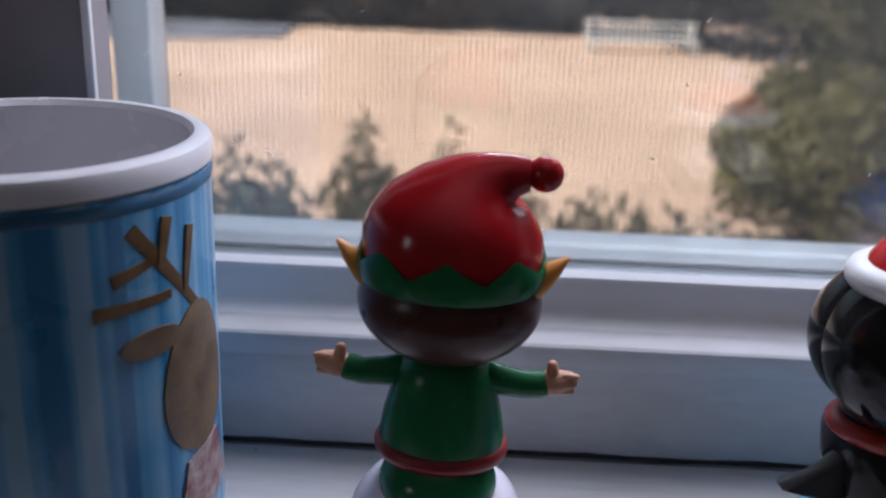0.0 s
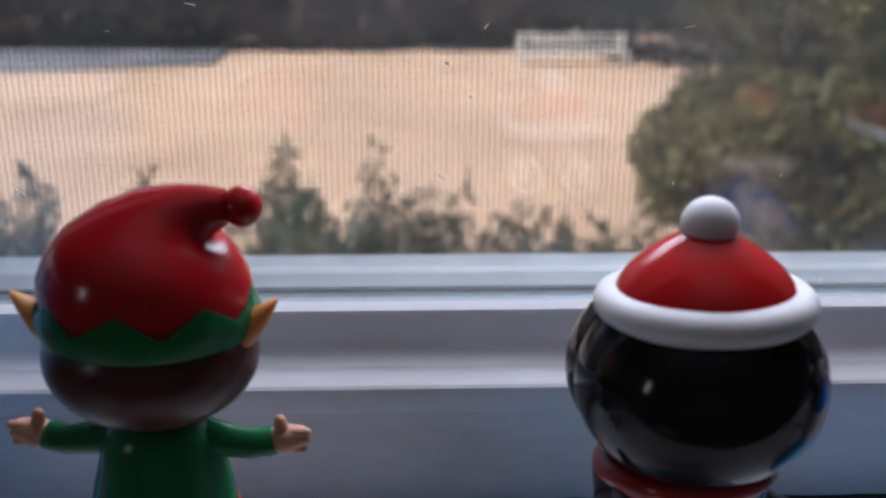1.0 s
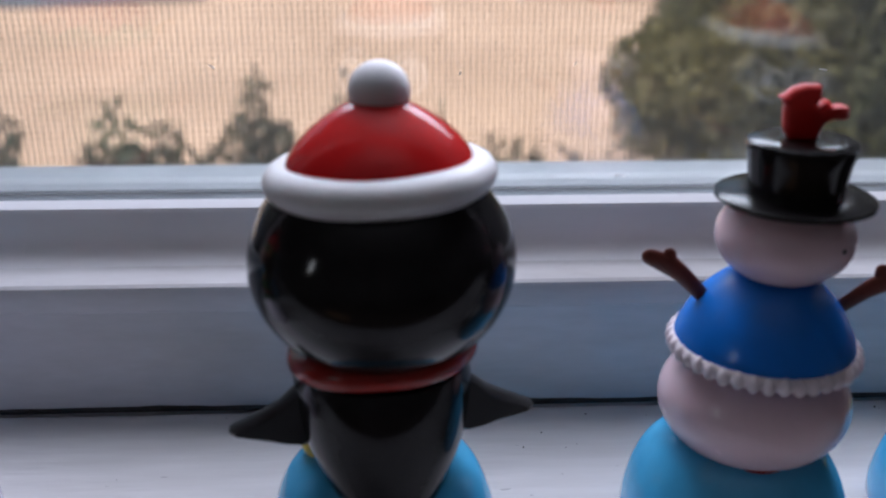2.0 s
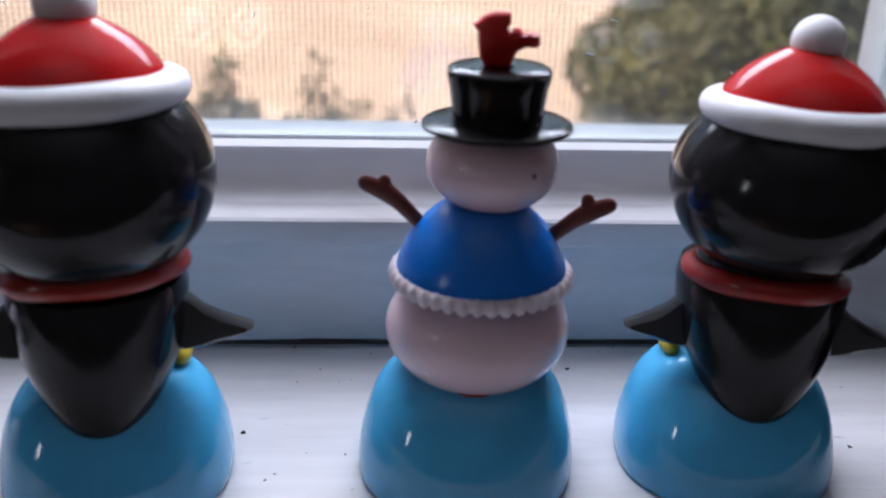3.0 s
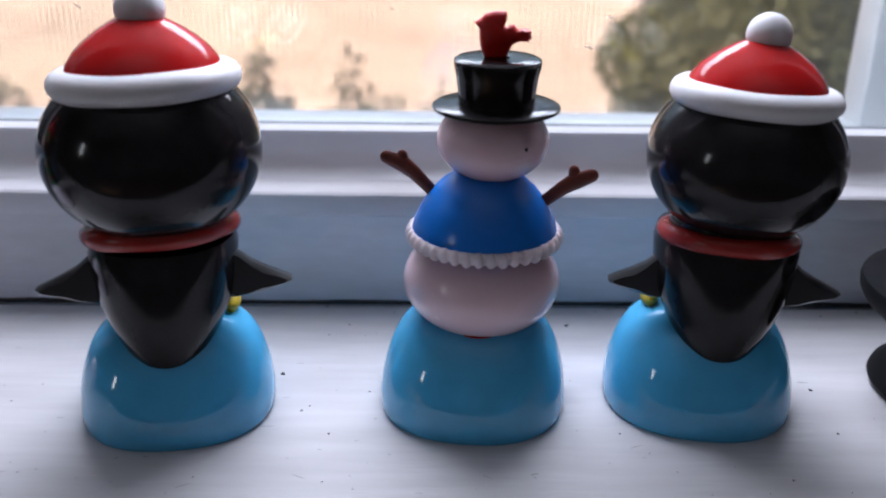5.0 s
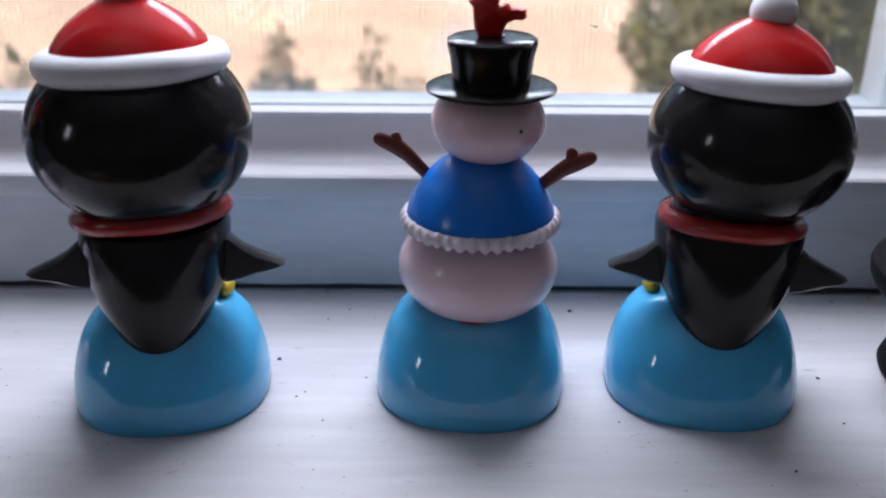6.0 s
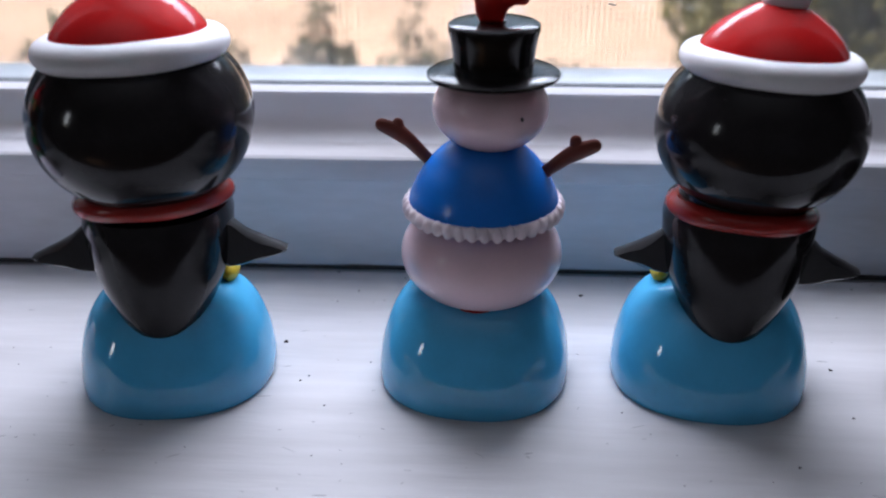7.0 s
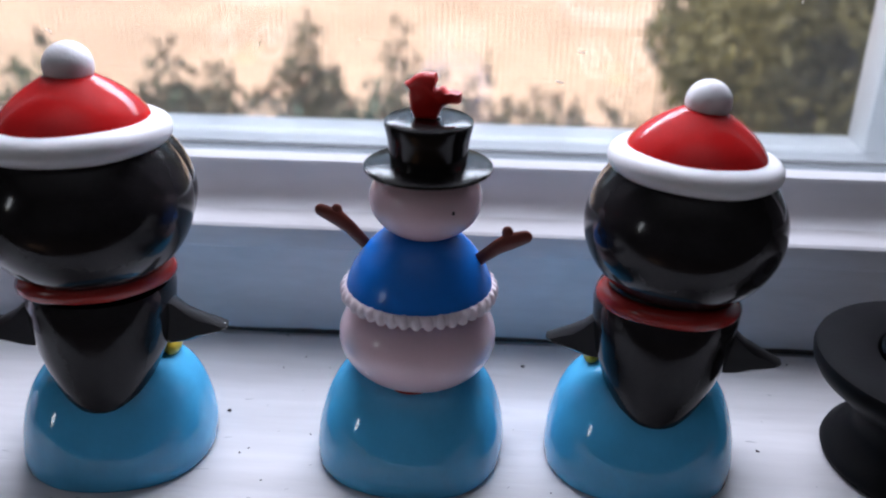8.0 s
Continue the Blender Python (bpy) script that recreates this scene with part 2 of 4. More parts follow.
def faces_from(bm, fn, index):
    before = len(bm.faces)
    fn()
    bm.faces.ensure_lookup_table()
    for f in bm.faces[before:]:
        f.material_index = index


def skin_rings(bm, rings, cap_start=True, cap_end=True, closed=False):
    """Join rings of equal count into a skin."""
    vs = [[bm.verts.new(p) for p in r] for r in rings]
    pairs = list(zip(vs, vs[1:])) + ([(vs[-1], vs[0])] if closed else [])
    n = len(vs[0])
    for a, b in pairs:
        for i in range(n):
            bm.faces.new((a[i], a[(i + 1) % n], b[(i + 1) % n], b[i]))
    if not closed:
        if cap_start:
            bm.faces.new(vs[0][::-1])
        if cap_end:
            bm.faces.new(vs[-1])


def super_ring(cx, cy, z, rx, ry, n=40, power=2.0):
    out = []
    for i in range(n):
        a = 2 * math.pi * i / n
        c, s = math.cos(a), math.sin(a)
        out.append((cx + rx * math.copysign(abs(c) ** (2 / power), c), cy + ry * math.copysign(abs(s) ** (2 / power), s), z))
    return out


def revolve(bm, profile, n=48, at=(0, 0, 0), cap_start=True, cap_end=True, m=None):
    rings = [[(at[0] + r * math.cos(2 * math.pi * i / n), at[1] + r * math.sin(2 * math.pi * i / n), at[2] + z) for i in range(n)] for r, z in profile]
    if m:
        rings = [[m @ Vector(p) for p in r] for r in rings]
    skin_rings(bm, rings, cap_start, cap_end)


def ellipsoid(bm, c, r, u=40, v=22, m=None):
    prof = [(max(1e-5, math.sin(math.pi * k / v)), -math.cos(math.pi * k / v)) for k in range(v + 1)]
    rings = [[Vector((c[0] + r[0] * q * math.cos(2 * math.pi * i / u), c[1] + r[1] * q * math.sin(2 * math.pi * i / u), c[2] + r[2] * z)) for i in range(u)] for q, z in prof]
    if m:
        rings = [[m @ p for p in ring] for ring in rings]
    skin_rings(bm, rings)


def torus(bm, c, big, small, n=56, k=16, m=None, flat=1.0, wobble=0.0):
    rings = []
    for i in range(n):
        a = 2 * math.pi * i / n
        w = 1 + wobble * math.sin(5 * a + 1.0)
        ring = [Vector((c[0] + (big + small * w * math.cos(t)) * math.cos(a), c[1] + (big + small * w * math.cos(t)) * math.sin(a), c[2] + flat * small * w * math.sin(t))) for t in (2 * math.pi * j / k for j in range(k))]
        rings.append([m @ p for p in ring] if m else ring)
    skin_rings(bm, rings, closed=True)


def tube(bm, points, radii, k=14, round_ends=True, squash=1.0):
    """A tapered rod along points, with rounded ends."""
    pts = [Vector(p) for p in points]
    rings = []
    for i, (p, r) in enumerate(zip(pts, radii)):
        d = (pts[min(i + 1, len(pts) - 1)] - pts[max(i - 1, 0)]).normalized()
        side = d.cross(Vector((0, 1, 0)))
        side = side.normalized() if side.length > 1e-6 else Vector((1, 0, 0))
        up = side.cross(d).normalized()
        def ring(centre, rad):
            return [centre + side * rad * math.cos(2 * math.pi * j / k) + up * rad * squash * math.sin(2 * math.pi * j / k) for j in range(k)]
        if i == 0 and round_ends:
            for s in (80, 55, 28):
                rings.append(ring(p - d * r * math.sin(radians(s)), r * math.cos(radians(s))))
        rings.append(ring(p, r))
        if i == len(pts) - 1 and round_ends:
            for s in (28, 55, 80):
                rings.append(ring(p + d * r * math.sin(radians(s)), r * math.cos(radians(s))))
    skin_rings(bm, rings)


def box(bm, x0, x1, y0, y1, z0, z1, bevel=0.0):
    g = bmesh.ops.create_cube(bm, size=1.0)
    bmesh.ops.scale(bm, vec=(x1 - x0, y1 - y0, z1 - z0), verts=g["verts"])
    bmesh.ops.translate(bm, vec=((x0 + x1) / 2, (y0 + y1) / 2, (z0 + z1) / 2), verts=g["verts"])
    if bevel:
        es = {e for v in g["verts"] for e in v.link_edges}
        bmesh.ops.bevel(bm, geom=list(es), offset=bevel, segments=3, affect="EDGES", profile=0.5)


def slab(bm, outline, y0, y1, bevel=0.0):
    """A flat outline in x and z, given a thickness along y, with softened edges."""
    n = len(outline)
    cx, cz = sum(p[0] for p in outline) / n, sum(p[1] for p in outline) / n
    def ring(y, inset):
        out = []
        for x, z in outline:
            d = math.hypot(x - cx, z - cz)
            k = max(0.0, 1 - inset / d) if d else 1
            out.append((cx + (x - cx) * k, y, cz + (z - cz) * k))
        return out
    rings = [ring(y0, bevel), ring(y0 + bevel, 0), ring(y1 - bevel, 0), ring(y1, bevel)] if bevel else [ring(y0, 0), ring(y1, 0)]
    skin_rings(bm, rings)


def profile_x(bm, outline, x0, x1):
    """A moulding: an outline in y and z, drawn out along x."""
    skin_rings(bm, [[(x0, y, z) for y, z in outline], [(x1, y, z) for y, z in outline]])


# ---- the setting: sill, mouldings, window, room ----
X0, X1 = -1.1, 1.0
bm = bmesh.new()
box(bm, X0, X1, -0.165, -0.0012, -0.03, 0.0, 0.004)
tagged(finish("window_sill", bm, M["sill"]), "white painted wooden window sill with fine scratches", "window sill", kind="structure")

bm = bmesh.new()
rng = random.Random(4)
steps = 260
rings = []
for i in range(steps + 1):
    x = X0 + (X1 - X0) * i / steps
    h = 0.0001 + 0.0012 * max(0.0, noise.noise((x * 38, 3.1, 0))) + 0.0004 * rng.random()
    w = 0.0003 + 0.0010 * max(0.0, noise.noise((x * 45, 9.7, 0)))
    rings.append([(x, -0.0012 - w, -0.0005), (x, -0.0012 - w * 0.6, 0.0003), (x, 0.0006, h), (x, 0.0006, -0.0005)])
skin_rings(bm, rings)
tagged(finish("joint_trim", bm, M["caulk"]), "dark dirty gap between sill and apron", "joint", kind="structure")

bm = bmesh.new()
profile_x(bm, [(0.0, -0.03), (0.0, 0.004), (0.0, 0.0306), (-0.0009, 0.0312), (-0.0028, 0.0316), (-0.0032, 0.0324), (-0.0032, 0.0380), (-0.0028, 0.0390), (-0.0018, 0.0397), (0.0176, 0.0396), (0.03, 0.0396), (0.03, -0.03)], X0, X1)
tagged(finish("apron_trim", bm, M["apron"], smooth=25), "white painted lower ledge of the window frame", "trim", kind="structure")

bm = bmesh.new()
profile_x(bm, [(0.0110, 0.0397), (0.0128, 0.0402), (0.0148, 0.0412), (0.0163, 0.0428), (0.0172, 0.0450), (0.0177, 0.0478), (0.0182, 0.0528), (0.0190, 0.0543), (0.0205, 0.0546), (0.0262, 0.0546), (0.0272, 0.0538), (0.0276, 0.0397)], X0, X1)
tagged(finish("stop_trim", bm, M["trim"], smooth=25), "white upper ledge below the window glass", "trim", kind="structure")

window = thing("window_1", (0, 0, 0), "white vinyl window with clear dusty glass panes", "window", kind="structure")
W0, W1 = -0.362, 0.238
bm = bmesh.new()
profile_x(bm, [(0.0276, 0.0), (0.0276, 0.0440), (0.0480, 0.0432), (0.0484, 0.0426), (0.0625, 0.0422), (0.0645, 0.0440), (0.0665, 0.0440), (0.0668, 0.0330), (0.090, 0.0280), (0.128, 0.0140), (0.128, 0.0)], W0, W1)
part("inner_track", bm, M["worn_vinyl"], window, "grey weathered sliding track", smooth=25)
bm = bmesh.new()
box(bm, W0, W1, 0.0632, 0.0662, 0.0441, 0.0448)
part("track_seal", bm, M["seal"], window, "dark rubber seal")
bm = bmesh.new()
profile_x(bm, [(0.1282, 0.0), (0.1282, 0.0145), (0.1405, 0.0150), (0.1412, 0.0160), (0.1415, 0.0236), (0.1430, 0.0252), (0.160, 0.0256), (0.160, 0.0)], W0, W1)
part("outer_rail", bm, M["vinyl"], window, "white bottom rail of the outer frame", smooth=25)
for sx0, sx1 in ((-0.346, -0.3290), (0.1870, 0.220)):
    bm = bmesh.new()
    box(bm, sx0, sx1, 0.138, 0.1598, 0.0250, 1.24, 0.0015)
    part("outer_stile", bm, M["vinyl"], window)
bm = bmesh.new()
box(bm, W0, W1, 0.138, 0.16, 1.2, 1.24)
part("outer_head", bm, M["vinyl"], window)
for sx0, sx1 in ((-0.3060, -0.3034), (0.212, 0.216)):
    bm = bmesh.new()
    box(bm, sx0, sx1, 0.0095, 0.0123, 0.0402, 1.24, 0.0005)
    part("inner_stile", bm, M["trim"], window, "thin white edge of the inner frame")
for sx0, sx1 in ((-0.372, -0.362), (0.238, 0.248)):
    bm = bmesh.new()
    box(bm, sx0, sx1, 0.0276, 0.16, 0.0, 1.24)
    part("jamb", bm, M["track"], window, "grey side channel")
bm = bmesh.new()
box(bm, W0, W1, 0.0300, 0.0330, 0.0446, 1.23)
pane = part("pane", bm, M["pane"], window, "clear glass with dust and small scratches", smooth=0)
pane.visible_shadow = False
bm = bmesh.new()
box(bm, W0, W1, 0.0400, 0.0430, 0.0446, 1.23)
pane_back = part("pane", bm, M["pane"], window, "second clear glass pane", smooth=0)
pane_back.visible_shadow = False

# fine insect screen outside the glass
screen = thing("insect_screen", (0, 0.166, 0), "fine grey insect screen outside the window glass", "window screen", kind="structure")


def wire_grid(x0, x1, z0, z1, pitch, thick):
    verts, faces = [], []
    def bar(a0, a1, b0, b1):
        k = len(verts)
        verts.extend([(a0, -thick / 2, b0), (a1, -thick / 2, b0), (a1, -thick / 2, b1), (a0, -thick / 2, b1), (a0, thick / 2, b0), (a1, thick / 2, b0), (a1, thick / 2, b1), (a0, thick / 2, b1)])
        faces.extend([(k, k + 1, k + 2, k + 3), (k + 5, k + 4, k + 7, k + 6), (k, k + 4, k + 5, k + 1), (k + 3, k + 2, k + 6, k + 7), (k, k + 3, k + 7, k + 4), (k + 1, k + 5, k + 6, k + 2)])
    for i in range(int((x1 - x0) / pitch)):
        bar(x0 + i * pitch, x0 + i * pitch + thick, z0, z1)
    for i in range(int((z1 - z0) / pitch)):
        bar(x0, x1, z0 + i * pitch, z0 + i * pitch + thick * 0.5)
    me = bpy.data.meshes.new("wire_mesh")
    me.from_pydata(verts, [], faces)
    return me


me = wire_grid(-0.361, 0.237, 0.0120, 0.19, 0.0027, 0.00030)
me.materials.append(M["screen"])
wire = new("wire_mesh", me)
wire.parent = screen
tagged(wire, "woven wire mesh", kind="stuff")
bm = bmesh.new()
box(bm, -0.361, 0.237, -0.004, 0.004, -0.003, 0.0120, 0.0008)
part("screen_rail", bm, M["vinyl"], screen)

# outer wall round the window, and the room behind the camera
def wall(name, x0, x1, y0, y1, z0, z1, mat, label):
    b = bmesh.new()
    box(b, x0, x1, y0, y1, z0, z1)
    return tagged(finish(name, b, mat, smooth=0), label, "wall", kind="structure")
ZF, ZC = -0.86, 1.6
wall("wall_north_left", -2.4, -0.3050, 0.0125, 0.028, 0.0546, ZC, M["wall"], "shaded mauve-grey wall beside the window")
wall("wall_north_left_core", -2.4, -0.372, 0.0282, 0.16, ZF, ZC, M["siding"], "outer wall of the house")
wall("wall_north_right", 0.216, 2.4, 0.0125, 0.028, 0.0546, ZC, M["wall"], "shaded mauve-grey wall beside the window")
wall("wall_north_right_core", 0.248, 2.4, 0.0282, 0.16, ZF, ZC, M["siding"], "outer wall of the house")
wall("wall_north_top", -0.372, 0.248, 0.0282, 0.16, 1.242, ZC, M["wall"], "shaded mauve-grey wall above the window")
wall("wall_north_low", -2.4, 2.4, 0.0302, 0.16, ZF, -0.0305, M["siding"], "wall below the window")
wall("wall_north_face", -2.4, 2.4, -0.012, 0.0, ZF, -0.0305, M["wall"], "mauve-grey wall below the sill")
wall("wall_east", 2.4, 2.55, -3.6, 0.16, ZF, ZC, M["room_wall"], "plain grey room wall")
wall("wall_south", -2.4, 2.4, -3.75, -3.6, ZF, ZC, M["room_wall"], "plain grey room wall")
wall("wall_west_near", -2.55, -2.4, -1.56, 0.16, ZF, ZC, M["room_wall"], "plain grey room wall")
wall("wall_west_far", -2.55, -2.4, -3.6, -1.84, ZF, ZC, M["room_wall"], "plain grey room wall")
wall("wall_west_low", -2.55, -2.4, -1.84, -1.56, ZF, 0.3, M["room_wall"], "plain grey room wall")
wall("wall_west_top", -2.55, -2.4, -1.84, -1.56, 1.1, ZC, M["room_wall"], "plain grey room wall")
b = bmesh.new()
box(b, -2.55, 2.55, -3.75, 0.16, ZC, ZC + 0.12)
tagged(finish("ceiling", b, M["ceiling"], smooth=0), "plain white ceiling", "ceiling", kind="structure")
b = bmesh.new()
box(b, -2.55, 2.55, -3.75, 0.16, ZF - 0.1, ZF)
tagged(finish("floor", b, M["floor"], smooth=0), "brown wooden floor", "floor", kind="structure")


# ---- solar toys ----
def toy_base(bm, hw=0.0254, hd=0.0246):
    prof = [(0.0, 0.975, 0.975), (0.0012, 1.0, 1.0), (0.005, 1.0, 1.0), (0.010, 0.978, 0.93), (0.0135, 0.945, 0.90), (0.0165, 0.910, 0.85), (0.0192, 0.868, 0.79), (0.0214, 0.822, 0.73), (0.0232, 0.77, 0.665), (0.0247, 0.712, 0.595), (0.0258, 0.65, 0.525), (0.0266, 0.58, 0.45), (0.0271, 0.50, 0.36), (0.0274, 0.41, 0.26), (0.02755, 0.30, 0.15), (0.0276, 0.1, 0.04)]
    skin_rings(bm, [super_ring(0, 0, z, hw * a, hd * b, 72, 2.35) for z, a, b in prof])


def wing_outline(s):
    top = [(0.0150, 0.0475), (0.0180, 0.0462), (0.0215, 0.0432), (0.0255, 0.0410), (0.0290, 0.0394), (0.0318, 0.0380)]
    low = [(0.0312, 0.0371), (0.0285, 0.0362), (0.0245, 0.0350), (0.0200, 0.0338), (0.0165, 0.0335), (0.0150, 0.0345)]
    return [(s * x, z) for x, z in top + low]


def penguin(name, at, turn, body_x, head, size, drop, tilt, hat_tilt, pom_dx, label):
    """body_x, head: offsets of the bobbing parts over the base; size: of head, scarf and wings; drop: how much lower they sit."""
    t = thing(name, at, label, "solar toy", "toys on the sill", rz=turn)
    head_x, head_y = head
    bm = bmesh.new()
    toy_base(bm)
    base = part("base", bm, M["blue_base"], t, "glossy sky-blue plastic base")
    for s in (-1, 1):
        bm = bmesh.new()
        ellipsoid(bm, (body_x * 0.2 + s * 0.0150, 0.0045, 0.0282), (0.0026, 0.0060, 0.0030), 20, 12)
        part("foot", bm, M["yellow"], t, "small yellow foot")
    bm = bmesh.new()
    rings = []
    for z, r, back in ((0.0188, 0.0032, -0.0168), (0.0196, 0.0058, -0.0180), (0.0212, 0.0082, -0.0188), (0.0238, 0.0106, -0.0193), (0.0268, 0.0127, -0.0195), (0.0308, 0.0149, -0.0196), (0.0355, 0.0168, -0.0196), (0.0420, 0.0181, -0.0193), (0.0475, 0.0185, -0.0190), (0.0505, 0.0178, -0.0182)):
        rings.append(super_ring(body_x * (0.75 + 5 * (z - 0.016)) / 0.92, back + r * 0.98, z, r, r * 0.98, 48, 2.2))
    skin_rings(bm, rings)
    part("body", bm, M["black"], t, "glossy black tapered body")
    bm = bmesh.new()
    ellipsoid(bm, (body_x, 0.0045, 0.036), (0.0145, 0.0142, 0.0135), 32, 18)
    part("belly", bm, M["eye_white"], t, "white belly on the front")
    for s in (-1, 1):
        bm = bmesh.new()
        slab(bm, [(body_x + x * size, z - drop * 0.6) for x, z in wing_outline(s)], -0.0070, -0.0018, 0.0012)
        part("wing", bm, M["black_wing"], t, "pointed black wing")
    m = Matrix.Translation((head_x, head_y, 0.0735 - drop)) @ pose(0, 0, 0, 0, tilt, 0) @ Matrix.Scale(size, 4)
    ms = Matrix.Translation((body_x, -0.0030, 0.0528 - drop)) @ pose(0, 0, 0, -9, hat_tilt * 1.2, 0) @ Matrix.Scale(size, 4)
    bm = bmesh.new()
    torus(bm, (0, 0, 0), 0.0170, 0.0026, m=ms, wobble=0.05)
    part("scarf", bm, M["scarf"], t, "red ring scarf")
    bm = bmesh.new()
    torus(bm, (0, -0.0002, 0.0030), 0.0150, 0.0014, m=ms, flat=1.3, wobble=0.08)
    part("collar", bm, M["black"], t, "uneven glossy black collar above the scarf")
    bm = bmesh.new()
    ellipsoid(bm, (0, -0.0010, 0.0), (0.0260, 0.0237, 0.0223), 56, 30, m=m)
    head = part("head", bm, M["black"], t, "large glossy black head")
    bm = bmesh.new()
    ellipsoid(bm, (0, 0.0075, -0.0004), (0.0254, 0.0205, 0.0215), 56, 28, m=m)
    part("face_shell", bm, M["black"], head)
    for s in (-1, 1):
        bm = bmesh.new()
        torus(bm, (0, 0, 0), 0.0060, 0.0011, 32, 10, m=m @ pose(s * 0.0102, 0.0262, 0.001, 90, 0, s * -18))
        part("eye_ring", bm, M["eye_white"], head, "white ring round the eye")
        bm = bmesh.new()
        ellipsoid(bm, (s * 0.0108, 0.0252, 0.002), (0.0030, 0.0020, 0.0034), 20, 12, m=m)
        part("eye", bm, M["eye_white"], head)
    bm = bmesh.new()
    ellipsoid(bm, (0, 0.0285, -0.006), (0.0052, 0.0042, 0.0028), 24, 14, m=m)
    part("beak", bm, M["yellow"], head, "yellow beak")
    bm = bmesh.new()
    mb = m @ Matrix.Translation((0, 0.0003, 0.0168)) @ pose(0, 0, 0, -3.5, hat_tilt, 0)
    torus(bm, (0, 0, 0), 0.0184, 0.0038, m=mb, flat=0.92, wobble=0.025)
    hat = part("hat", bm, M["white_fur"], t, "white hat brim")
    bm = bmesh.new()
    revolve(bm, [(0.0182, -0.002), (0.0182, 0.0018), (0.0172, 0.0044), (0.0153, 0.0070), (0.0127, 0.0094), (0.0096, 0.0116), (0.0064, 0.0134), (0.0035, 0.0147), (0.0008, 0.0153)], 48, m=mb)
    part("crown", bm, M["red"], hat, "glossy red pointed crown")
    bm = bmesh.new()
    ellipsoid(bm, (pom_dx, 0, 0.0158), (0.0058, 0.0058, 0.0056), 28, 18, m=mb)
    part("pompom", bm, M["white_fur"], hat, "white ball on the tip")
    return t


penguin("penguin_toy", (-0.0823, -0.0634, 0.0), 7.5, 0.0, (0.0003, -0.0045), 1.0, 0.0, 0.0, -2.0, 0.0008, "black penguin toy with red and white hat on a blue base")
penguin("penguin_toy", (0.0602, -0.0585, 0.0), -8.5, 0.0030, (0.0046, -0.0025), 0.935, 0.0030, 1.5, 1.5, 0.0006, "black penguin toy leaning on a blue base, red hat")


